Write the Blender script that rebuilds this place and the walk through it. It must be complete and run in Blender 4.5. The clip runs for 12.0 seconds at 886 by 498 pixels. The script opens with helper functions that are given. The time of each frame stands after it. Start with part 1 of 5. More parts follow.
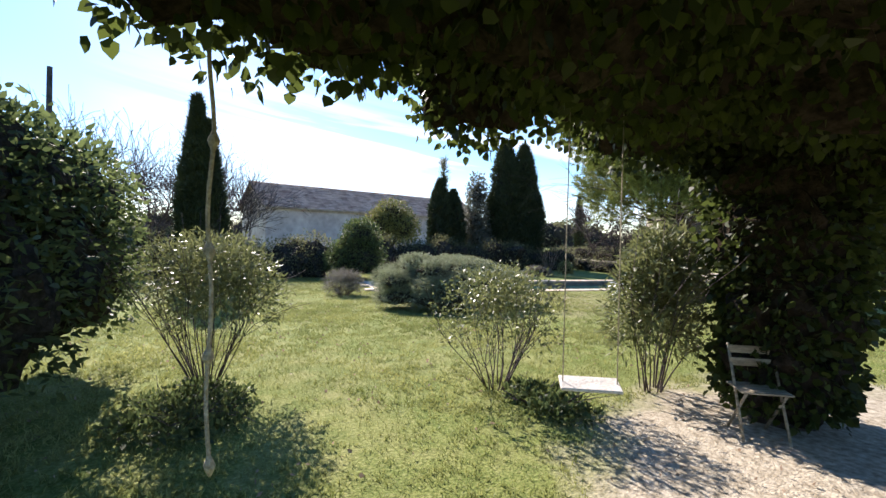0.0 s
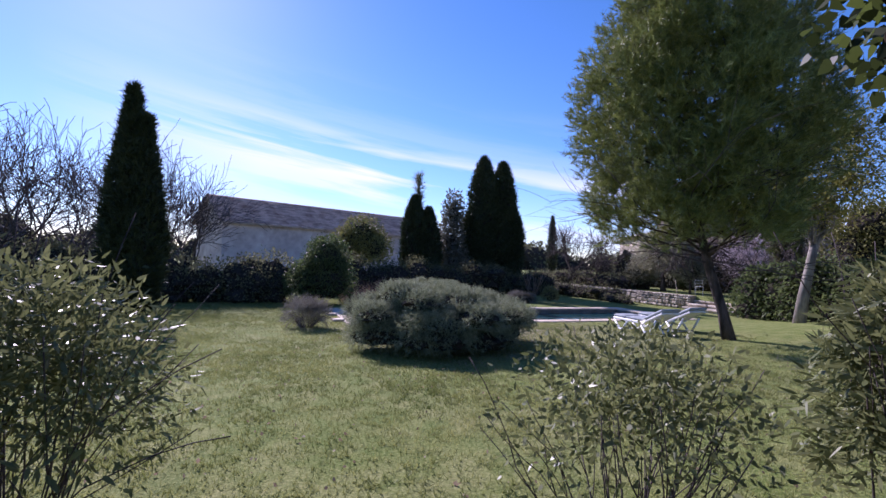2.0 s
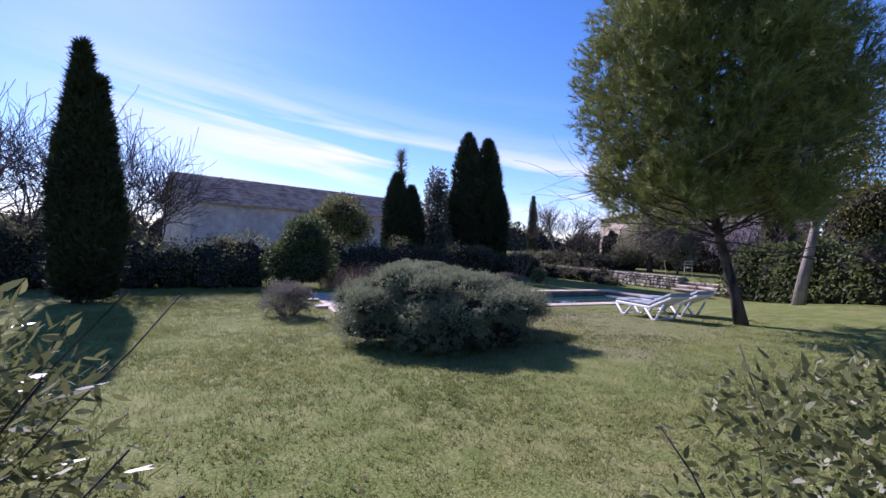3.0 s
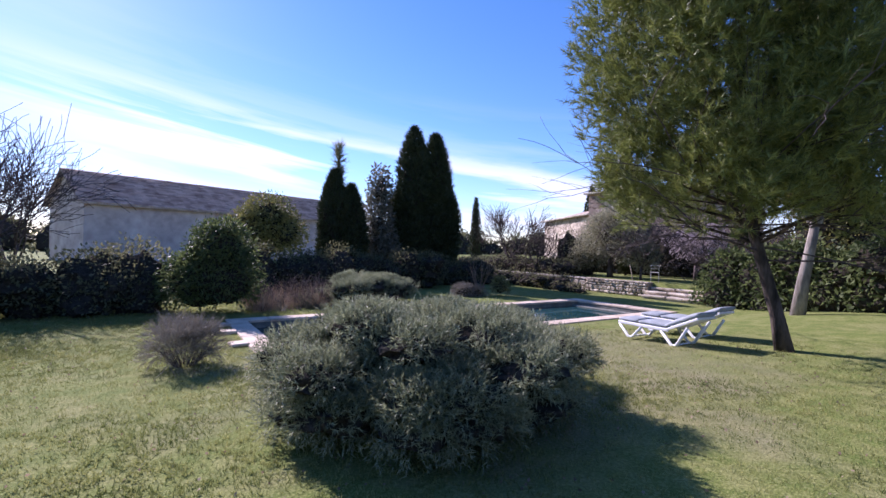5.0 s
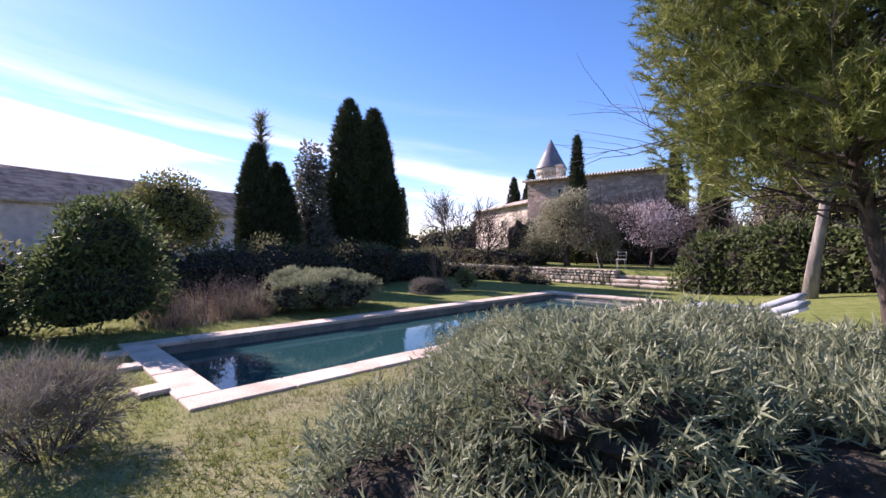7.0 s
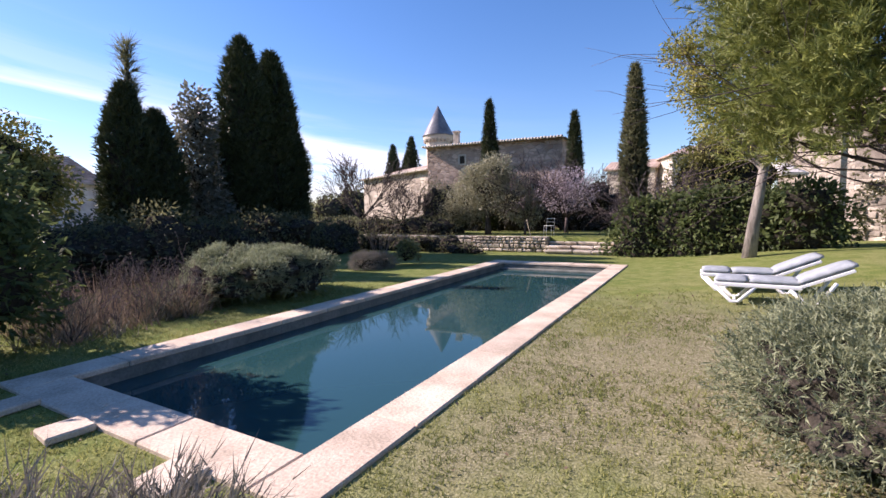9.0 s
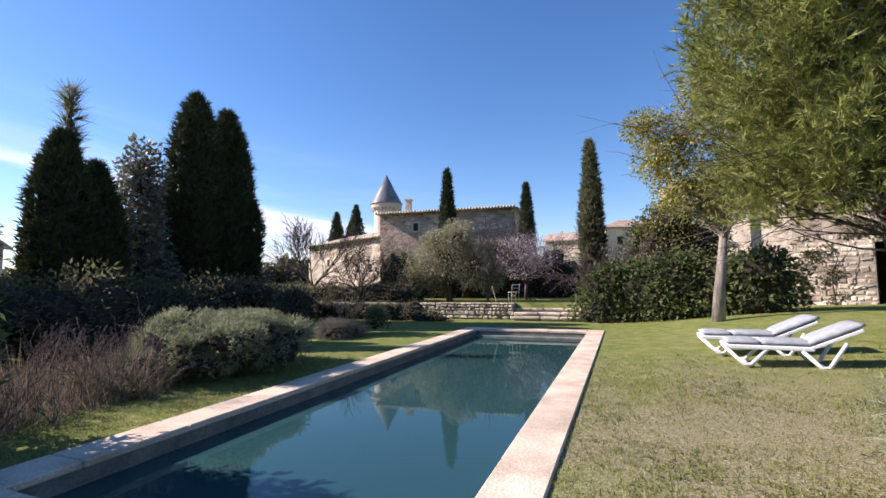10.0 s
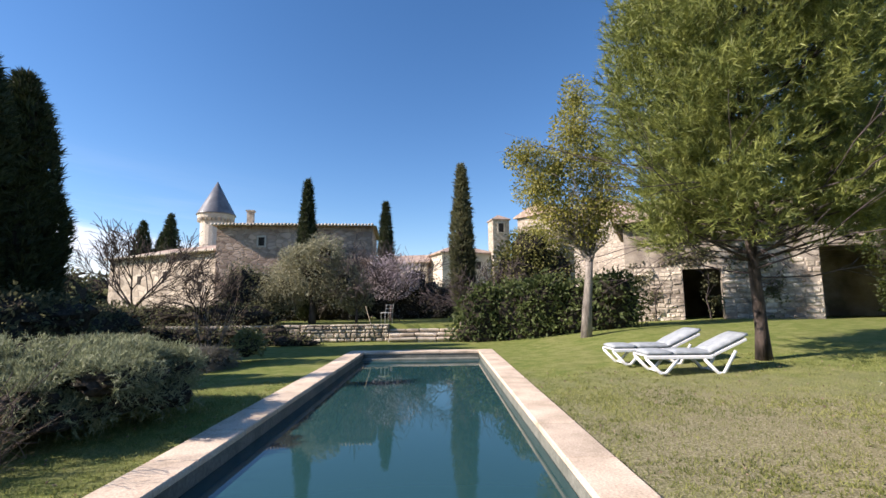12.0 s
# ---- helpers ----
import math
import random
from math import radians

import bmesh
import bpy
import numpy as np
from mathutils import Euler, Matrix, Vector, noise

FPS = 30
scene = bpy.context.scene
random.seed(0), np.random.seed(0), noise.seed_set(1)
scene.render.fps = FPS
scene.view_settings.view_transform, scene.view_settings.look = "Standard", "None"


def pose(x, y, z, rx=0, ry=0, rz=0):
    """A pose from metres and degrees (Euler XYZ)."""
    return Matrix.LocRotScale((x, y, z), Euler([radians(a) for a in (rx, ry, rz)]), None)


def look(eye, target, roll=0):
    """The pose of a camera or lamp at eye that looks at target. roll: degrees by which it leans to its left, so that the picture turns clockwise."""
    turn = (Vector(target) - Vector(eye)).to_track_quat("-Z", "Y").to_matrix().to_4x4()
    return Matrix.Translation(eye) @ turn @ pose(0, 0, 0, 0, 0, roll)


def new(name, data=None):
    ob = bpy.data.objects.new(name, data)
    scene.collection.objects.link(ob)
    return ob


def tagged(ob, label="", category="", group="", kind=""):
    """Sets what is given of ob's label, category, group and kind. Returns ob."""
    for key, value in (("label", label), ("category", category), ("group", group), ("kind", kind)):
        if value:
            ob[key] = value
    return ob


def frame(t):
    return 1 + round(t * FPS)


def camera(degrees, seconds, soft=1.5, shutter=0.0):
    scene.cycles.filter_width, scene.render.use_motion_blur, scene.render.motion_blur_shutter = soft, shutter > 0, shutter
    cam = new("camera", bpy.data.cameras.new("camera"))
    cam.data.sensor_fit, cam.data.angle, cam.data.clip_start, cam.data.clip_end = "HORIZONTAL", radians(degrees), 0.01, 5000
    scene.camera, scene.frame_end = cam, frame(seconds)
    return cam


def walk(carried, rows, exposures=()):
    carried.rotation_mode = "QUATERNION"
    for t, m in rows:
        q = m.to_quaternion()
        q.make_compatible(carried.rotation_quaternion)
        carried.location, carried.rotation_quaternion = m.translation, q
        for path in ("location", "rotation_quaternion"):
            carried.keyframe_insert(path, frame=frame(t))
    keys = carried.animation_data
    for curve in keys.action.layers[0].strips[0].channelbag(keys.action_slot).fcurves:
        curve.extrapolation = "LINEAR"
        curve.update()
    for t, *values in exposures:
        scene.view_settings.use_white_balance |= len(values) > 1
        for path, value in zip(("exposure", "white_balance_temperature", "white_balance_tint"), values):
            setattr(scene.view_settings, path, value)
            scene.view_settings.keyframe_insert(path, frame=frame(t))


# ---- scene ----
cam = camera(88.0, 12.0)
PATH = [
    (0, (1.208, 0.849, 1.758), (-0.709, 1.421, 1.722), 1.2),
    (0.5, (0.647, 0.923, 1.79), (-1.259, 1.529, 1.769), 1.1),
    (1, (0.209, 0.947, 1.835), (-1.682, 1.596, 1.879), 2.0),
    (1.5, (-0.308, 0.96, 1.83), (-2.188, 1.637, 1.901), 1.8),
    (2, (-0.986, 0.982, 1.818), (-2.854, 1.694, 1.874), 2.1),
    (2.5, (-1.549, 1.016, 1.806), (-3.405, 1.761, 1.824), 2.1),
    (3, (-2.08, 0.903, 1.819), (-3.907, 1.717, 1.795), 2.0),
    (5, (-4.975, 1.545, 1.955), (-6.667, 2.611, 1.951), 1.2),
    (5.5, (-5.685, 1.433, 1.962), (-7.343, 2.551, 1.971), 1.2),
    (6, (-6.57, 1.433, 1.879), (-8.182, 2.616, 1.865), 1.3),
    (6.5, (-7.387, 1.525, 1.836), (-8.939, 2.787, 1.811), 1.1),
    (7, (-8.361, 1.786, 1.713), (-9.815, 3.16, 1.693), -0.1),
    (9, (-11.637, 1.394, 1.664), (-12.614, 3.132, 1.509), -0.9),
    (9.5, (-12.327, 1.427, 1.605), (-13.165, 3.242, 1.571), -0.9),
    (10, (-12.944, 1.461, 1.525), (-13.669, 3.32, 1.669), -0.7),
    (10.5, (-13.604, 1.461, 1.47), (-14.176, 3.362, 1.713), -0.6),
    (11, (-14.274, 1.504, 1.473), (-14.696, 3.442, 1.729), -0.5),
    (11.5, (-14.858, 1.571, 1.475), (-15.095, 3.544, 1.702), -0.5),
    (12, (-15.08, 1.894, 1.44), (-15.063, 3.881, 1.673), -0.7),
]
walk(cam, [(t, look(eye, target, roll)) for t, eye, target, roll in PATH],
     [(0.0, 1.42, 6450, 18), (0.7, 1.22, 6100, 17), (1.1, 1.22, 5500, 32), (1.8, 0.62, 5550, 39), (3.2, 0.6, 5550, 40), (5.0, 0.88, 5750, 38), (7.0, 1.08, 6250, 38), (9.5, 0.95, 6500, 28), (12.0, 0.9, 6650, 19)])

# ---- light ----
SUN = Vector((-0.825, -0.19, 0.535)).normalized()
sun_data = bpy.data.lights.new("sun", "SUN")
sun_data.energy, sun_data.angle, sun_data.color = 5.0, radians(0.53), (1.0, 0.93, 0.82)
sun = new("sun", sun_data)
sun.matrix_world = look((0, 0, 40), Vector((0, 0, 40)) - SUN)
world = bpy.data.worlds.new("sky")
scene.world = world
world.use_nodes = True
wt = world.node_tree
wt.nodes.clear()


def wn(kind, **kw):
    n = wt.nodes.new(kind)
    for k, v in kw.items():
        n.inputs[k].default_value = v
    return n


sky = wt.nodes.new("ShaderNodeTexSky")
sky.sky_type, sky.sun_disc = "NISHITA", False
sky.sun_elevation, sky.sun_rotation = math.asin(SUN.z), math.atan2(SUN.x, SUN.y)
sky.air_density, sky.dust_density, sky.ozone_density = 1.0, 0.14, 3.6
co = wt.nodes.new("ShaderNodeTexCoord")
sep = wt.nodes.new("ShaderNodeSeparateXYZ")
wt.links.new(co.outputs["Generated"], sep.inputs[0])
slant = wt.nodes.new("ShaderNodeMath")  # the streaks sink towards +y
slant.operation = "MULTIPLY_ADD"
slant.inputs[1].default_value = 0.145
wt.links.new(sep.outputs["Y"], slant.inputs[0])
wt.links.new(sep.outputs["Z"], slant.inputs[2])
tall = wt.nodes.new("ShaderNodeMath")
tall.operation = "MULTIPLY"
tall.inputs[1].default_value = 13.0
wt.links.new(slant.outputs[0], tall.inputs[0])
comb = wt.nodes.new("ShaderNodeCombineXYZ")
wt.links.new(sep.outputs["X"], comb.inputs[0])
wt.links.new(sep.outputs["Y"], comb.inputs[1])
wt.links.new(tall.outputs[0], comb.inputs[2])
cl = wn("ShaderNodeTexNoise", Scale=1.7, Detail=7.0, Roughness=0.55, Distortion=0.3)
wt.links.new(comb.outputs[0], cl.inputs["Vector"])
cr = wn("ShaderNodeMapRange")
cr.inputs["From Min"].default_value, cr.inputs["From Max"].default_value = 0.42, 0.57
wt.links.new(cl.outputs["Fac"], cr.inputs["Value"])
low = wt.nodes.new("ShaderNodeValToRGB")  # cirrus lies low over the southern horizon
for at, v in ((0.0, 0.4), (0.1, 0.2), (0.17, 0.7), (0.21, 1.0), (0.25, 0.7), (0.29, 0.15), (0.4, 0.0)):
    el = low.color_ramp.elements.new(at)
    el.color = (v, v, v, 1)
low.color_ramp.elements.remove(low.color_ramp.elements[-1])
wt.links.new(slant.outputs[0], low.inputs[0])
side = wn("ShaderNodeMapRange")
side.inputs["From Min"].default_value, side.inputs["From Max"].default_value = -0.2, -0.75
wt.links.new(sep.outputs["X"], side.inputs["Value"])
m1 = wt.nodes.new("ShaderNodeMath")
m1.operation = "MULTIPLY"
wt.links.new(cr.outputs[0], m1.inputs[0])
wt.links.new(low.outputs[0], m1.inputs[1])
side2 = wn("ShaderNodeMapRange")
side2.inputs["From Min"].default_value, side2.inputs["From Max"].default_value = -0.36, -0.02
wt.links.new(sep.outputs["Y"], side2.inputs["Value"])
m3 = wt.nodes.new("ShaderNodeMath")
m3.operation = "MULTIPLY"
wt.links.new(side.outputs[0], m3.inputs[0])
wt.links.new(side2.outputs[0], m3.inputs[1])
m2 = wt.nodes.new("ShaderNodeMath")
m2.operation = "MULTIPLY"
wt.links.new(m1.outputs[0], m2.inputs[0])
wt.links.new(m3.outputs[0], m2.inputs[1])
cm = wt.nodes.new("ShaderNodeMix")
cm.data_type = "RGBA"
cm.inputs["B"].default_value = (6.8, 7.05, 7.5, 1)
wt.links.new(m2.outputs[0], cm.inputs["Factor"])
deep = wn("ShaderNodeHueSaturation", Saturation=1.2, Value=0.97)
wt.links.new(sky.outputs[0], deep.inputs["Color"])
wt.links.new(deep.outputs[0], cm.inputs["A"])
bg = wn("ShaderNodeBackground", Strength=0.1)
wt.links.new(cm.outputs["Result"], bg.inputs["Color"])
wo = wt.nodes.new("ShaderNodeOutputWorld")
wt.links.new(bg.outputs[0], wo.inputs[0])


# ---- materials ----
def base(name):
    m = bpy.data.materials.new(name)
    m.use_nodes = True
    nt = m.node_tree
    b = nt.nodes["Principled BSDF"]
    return m, nt, b


def surface(name, c1, c2, scale=4.0, rough=0.85, bump=0.3, fine=30.0, metal=0.0, c3=None, stretch=(1, 1, 1), spec=0.3, rand=0.0):
    """A two-scale mottled surface with fine relief; rand varies the value piece by piece."""
    m, nt, b = base(name)
    L = nt.links.new
    tc = nt.nodes.new("ShaderNodeTexCoord")
    mp = nt.nodes.new("ShaderNodeMapping")
    mp.inputs["Scale"].default_value = stretch
    L(tc.outputs["Object"], mp.inputs["Vector"])
    n1 = nt.nodes.new("ShaderNodeTexNoise")
    n1.inputs["Scale"].default_value, n1.inputs["Detail"].default_value = scale, 8
    n2 = nt.nodes.new("ShaderNodeTexNoise")
    n2.inputs["Scale"].default_value, n2.inputs["Detail"].default_value = fine, 6
    L(mp.outputs[0], n1.inputs["Vector"])
    L(mp.outputs[0], n2.inputs["Vector"])
    r = nt.nodes.new("ShaderNodeValToRGB")
    r.color_ramp.elements[0].position, r.color_ramp.elements[1].position = 0.32, 0.68
    r.color_ramp.elements[0].color, r.color_ramp.elements[1].color = (*c1, 1), (*c2, 1)
    if c3:
        e = r.color_ramp.elements.new(0.5)
        e.color = (*c3, 1)
    L(n1.outputs["Fac"], r.inputs[0])
    mx = nt.nodes.new("ShaderNodeMix")
    mx.data_type, mx.blend_type = "RGBA", "OVERLAY"
    mx.inputs["Factor"].default_value = 0.55
    L(r.outputs[0], mx.inputs["A"])
    L(n2.outputs["Fac"], mx.inputs["B"])
    out = mx.outputs["Result"]
    if rand:
        oi = nt.nodes.new("ShaderNodeObjectInfo")
        mr = nt.nodes.new("ShaderNodeMapRange")
        mr.inputs["To Min"].default_value, mr.inputs["To Max"].default_value = 1 - rand, 1 + rand
        L(oi.outputs["Random"], mr.inputs["Value"])
        hs = nt.nodes.new("ShaderNodeHueSaturation")
        L(mr.outputs[0], hs.inputs["Value"])
        L(out, hs.inputs["Color"])
        out = hs.outputs[0]
    L(out, b.inputs["Base Color"])
    b.inputs["Roughness"].default_value, b.inputs["Metallic"].default_value = rough, metal
    b.inputs["Specular IOR Level"].default_value = spec
    if bump:
        bp = nt.nodes.new("ShaderNodeBump")
        bp.inputs["Strength"].default_value, bp.inputs["Distance"].default_value = bump, 0.02
        L(n2.outputs["Fac"], bp.inputs["Height"])
        L(bp.outputs[0], b.inputs["Normal"])
    return m


def foliage(name, dark, light, trans=0.3, rough=0.5, spec=0.35, big=0.5):
    """Leaves: colour varies leaf by leaf and in broad patches; part of the light goes through."""
    m, nt, b = base(name)
    L = nt.links.new
    g = nt.nodes.new("ShaderNodeNewGeometry")
    tc = nt.nodes.new("ShaderNodeTexCoord")
    n = nt.nodes.new("ShaderNodeTexNoise")
    n.inputs["Scale"].default_value, n.inputs["Detail"].default_value = big, 4
    L(tc.outputs["Object"], n.inputs["Vector"])
    a = nt.nodes.new("ShaderNodeMath")
    a.operation = "MULTIPLY_ADD"
    a.inputs[1].default_value = 0.6
    L(g.outputs["Random Per Island"], a.inputs[0])
    s = nt.nodes.new("ShaderNodeMath")
    s.operation = "MULTIPLY_ADD"
    s.inputs[1].default_value, s.inputs[2].default_value = 1.4, -0.5
    L(n.outputs["Fac"], s.inputs[0])
    L(s.outputs[0], a.inputs[2])
    r = nt.nodes.new("ShaderNodeValToRGB")
    r.color_ramp.elements[0].color, r.color_ramp.elements[1].color = (*dark, 1), (*light, 1)
    L(a.outputs[0], r.inputs[0])
    L(r.outputs[0], b.inputs["Base Color"])
    b.inputs["Roughness"].default_value, b.inputs["Specular IOR Level"].default_value = rough, spec
    t = nt.nodes.new("ShaderNodeBsdfTranslucent")
    L(r.outputs[0], t.inputs["Color"])
    mx = nt.nodes.new("ShaderNodeMixShader")
    mx.inputs[0].default_value = trans
    L(b.outputs[0], mx.inputs[1])
    L(t.outputs[0], mx.inputs[2])
    L(mx.outputs[0], nt.nodes["Material Output"].inputs["Surface"])
    return m


M = {
    "ivy": foliage("ivy_leaf", (0.015, 0.022, 0.009), (0.1, 0.13, 0.028), 0.5, 0.5, 0.25),
    "laurel": foliage("laurel_leaf", (0.04, 0.062, 0.024), (0.17, 0.21, 0.075), 0.45, 0.55, 0.25),
    "shrub": foliage("shrub_leaf", (0.08, 0.10, 0.035), (0.27, 0.28, 0.12), 0.35, 0.4, 0.3),
    "pine": foliage("pine_needle", (0.055, 0.085, 0.022), (0.36, 0.385, 0.1), 0.22, 0.5, big=3.4),
    "juniper": foliage("juniper_spray", (0.06, 0.08, 0.038), (0.44, 0.47, 0.28), 0.34, 0.55, big=2.4),
    "cypress": foliage("cypress_spray", (0.02, 0.03, 0.013), (0.07, 0.085, 0.03), 0.15, 0.6),
    "olive": foliage("olive_leaf", (0.16, 0.16, 0.09), (0.46, 0.44, 0.29), 0.4, 0.5),
    "yellow": foliage("yellowing_leaf", (0.13, 0.155, 0.04), (0.46, 0.4, 0.09), 0.35, 0.5, big=0.8),
    "grey": foliage("grey_leaf", (0.08, 0.085, 0.055), (0.22, 0.21, 0.16), 0.3, 0.5),
    "lavender": foliage("dry_lavender", (0.12, 0.11, 0.085), (0.33, 0.3, 0.24), 0.2, 0.7),
    "dry": foliage("dry_stem", (0.16, 0.115, 0.08), (0.42, 0.31, 0.22), 0.35, 0.7),
    "blossom": foliage("almond_blossom", (0.36, 0.3, 0.32), (0.62, 0.54, 0.56), 0.3, 0.6),
    "greenyellow": foliage("yellow_green_leaf", (0.11, 0.115, 0.035), (0.33, 0.31, 0.1), 0.25, 0.6, 0.2),
    "dull": foliage("dull_leaf", (0.07, 0.075, 0.042), (0.21, 0.21, 0.105), 0.45, 0.65, 0.2),
    "grass": foliage("grass_blade", (0.075, 0.115, 0.02), (0.42, 0.415, 0.15), 0.4, 0.6, big=0.9),
    # blackish brown: the gloom within the ivy is put into this colour
    "ivycore": surface("ivy_inner_shade", (0.016, 0.013, 0.01), (0.05, 0.04, 0.03), 12, 1.0, 0.9, 40, spec=0.0),
    # dark colour that carries the shade inside bushes, hedges and crowns
    "core": surface("plant_inner_shade", (0.028, 0.026, 0.02), (0.07, 0.06, 0.05), 14, 1.0, 0.9, 40, spec=0.0),
    "palebark": surface("pale_bark", (0.12, 0.105, 0.09), (0.32, 0.285, 0.245), 5, 0.95, 0.9, 22, stretch=(1, 1, 0.3)),
    "bark": surface("bark", (0.018, 0.015, 0.013), (0.115, 0.088, 0.074), 9, 0.95, 1.0, 30, stretch=(1, 1, 0.25)),
    "twig": surface("twig_bark", (0.05, 0.038, 0.04), (0.12, 0.094, 0.09), 9, 0.9, 0.3),
    "coping": surface("pale_limestone", (0.46, 0.37, 0.275), (0.7, 0.58, 0.45), 2.2, 0.85, 0.3, 45, c3=(0.6, 0.485, 0.37), rand=0.1),
    "poolwall": surface("pool_render", (0.12, 0.13, 0.11), (0.22, 0.22, 0.19), 3, 0.8, 0.2),
    "stone": surface("rubble_stone", (0.3, 0.25, 0.19), (0.62, 0.54, 0.43), 2.5, 0.92, 0.6, 20, rand=0.28),
    "housestone": surface("grey_rubble", (0.17, 0.14, 0.11), (0.66, 0.58, 0.47), 1.3, 0.95, 0.7, 14, rand=0.3),
    "mortar": surface("lime_mortar", (0.16, 0.13, 0.105), (0.46, 0.4, 0.33), 1.3, 0.95, 0.6, 30),
    "render": surface("lime_render", (0.46, 0.4, 0.32), (0.66, 0.58, 0.48), 0.7, 0.92, 0.3, 14, rand=0.08),
    "barnwall": surface("grey_render", (0.47, 0.365, 0.325), (0.65, 0.52, 0.465), 0.3, 0.95, 0.0, 1.1),
    "lead": surface("slate_cone", (0.10, 0.10, 0.11), (0.18, 0.18, 0.19), 2, 0.4, 0.15, 12, spec=0.6),
    # near-black for window openings and porch: unlit interiors given as colour
    "dark": surface("interior_shade", (0.02, 0.015, 0.012), (0.05, 0.04, 0.03), 6),
    "white": surface("white_plastic", (0.76, 0.77, 0.78), (0.84, 0.84, 0.84), 5, 0.35, 0.05, 60, spec=0.5),
    "cushion": surface("grey_cushion_cloth", (0.26, 0.29, 0.315), (0.38, 0.41, 0.43), 6, 0.9, 0.3, 120),
    "oldwood": surface("weathered_wood", (0.22, 0.18, 0.12), (0.42, 0.36, 0.26), 6, 0.85, 0.4, 40, stretch=(1, 6, 6)),
    "rope": surface("hemp_rope", (0.3, 0.25, 0.18), (0.5, 0.43, 0.33), 30, 0.95, 0.6, 90),
    "seat": surface("swing_board", (0.45, 0.42, 0.38), (0.66, 0.62, 0.56), 8, 0.8, 0.3, 50),
    "canvas": surface("parasol_canvas", (0.62, 0.57, 0.5), (0.74, 0.7, 0.62), 2, 0.9, 0.1),
    "iron": surface("painted_iron", (0.5, 0.5, 0.48), (0.65, 0.64, 0.6), 10, 0.5, 0.1),
}


def tiled_roof():
    """Rows of canal tiles, by their relief and tint."""
    m, nt, b = base("canal_tiles")
    L = nt.links.new
    tc = nt.nodes.new("ShaderNodeTexCoord")
    w = nt.nodes.new("ShaderNodeTexWave")
    w.inputs["Scale"].default_value, w.inputs["Distortion"].default_value = 1.3, 0.6
    w.bands_direction = "Y"
    n = nt.nodes.new("ShaderNodeTexNoise")
    n.inputs["Scale"].default_value, n.inputs["Detail"].default_value = 1.6, 8
    L(tc.outputs["Object"], w.inputs["Vector"])
    L(tc.outputs["Object"], n.inputs["Vector"])
    r = nt.nodes.new("ShaderNodeValToRGB")
    r.color_ramp.elements[0].position, r.color_ramp.elements[1].position = 0.3, 0.7
    r.color_ramp.elements[0].color, r.color_ramp.elements[1].color = (0.27, 0.19, 0.145, 1), (0.52, 0.395, 0.315, 1)
    L(n.outputs["Fac"], r.inputs[0])
    L(r.outputs[0], b.inputs["Base Color"])
    bp = nt.nodes.new("ShaderNodeBump")
    bp.inputs["Strength"].default_value, bp.inputs["Distance"].default_value = 0.6, 0.08
    L(w.outputs["Fac"], bp.inputs["Height"])
    L(bp.outputs[0], b.inputs["Normal"])
    b.inputs["Roughness"].default_value = 0.9
    return m


M["tiles"] = tiled_roof()


def roof_tile():
    """Weathered flat tiles: each one its own tint, with lichen."""
    m, nt, b = base("weathered_flat_tile")
    L = nt.links.new
    g = nt.nodes.new("ShaderNodeNewGeometry")
    tc = nt.nodes.new("ShaderNodeTexCoord")
    n = nt.nodes.new("ShaderNodeTexNoise")
    n.inputs["Scale"].default_value, n.inputs["Detail"].default_value = 0.9, 9
    L(tc.outputs["Object"], n.inputs["Vector"])
    a = nt.nodes.new("ShaderNodeMath")
    a.operation = "MULTIPLY_ADD"
    a.inputs[1].default_value = 0.45
    L(g.outputs["Random Per Island"], a.inputs[0])
    L(n.outputs["Fac"], a.inputs[2])
    r = nt.nodes.new("ShaderNodeValToRGB")
    r.color_ramp.elements[0].position, r.color_ramp.elements[1].position = 0.35, 0.98
    r.color_ramp.elements[0].color, r.color_ramp.elements[1].color = (0.28, 0.14, 0.095, 1), (0.72, 0.46, 0.335, 1)
    L(a.outputs[0], r.inputs[0])
    L(r.outputs[0], b.inputs["Base Color"])
    b.inputs["Roughness"].default_value = 0.8
    return m


M["rooftile"] = roof_tile()


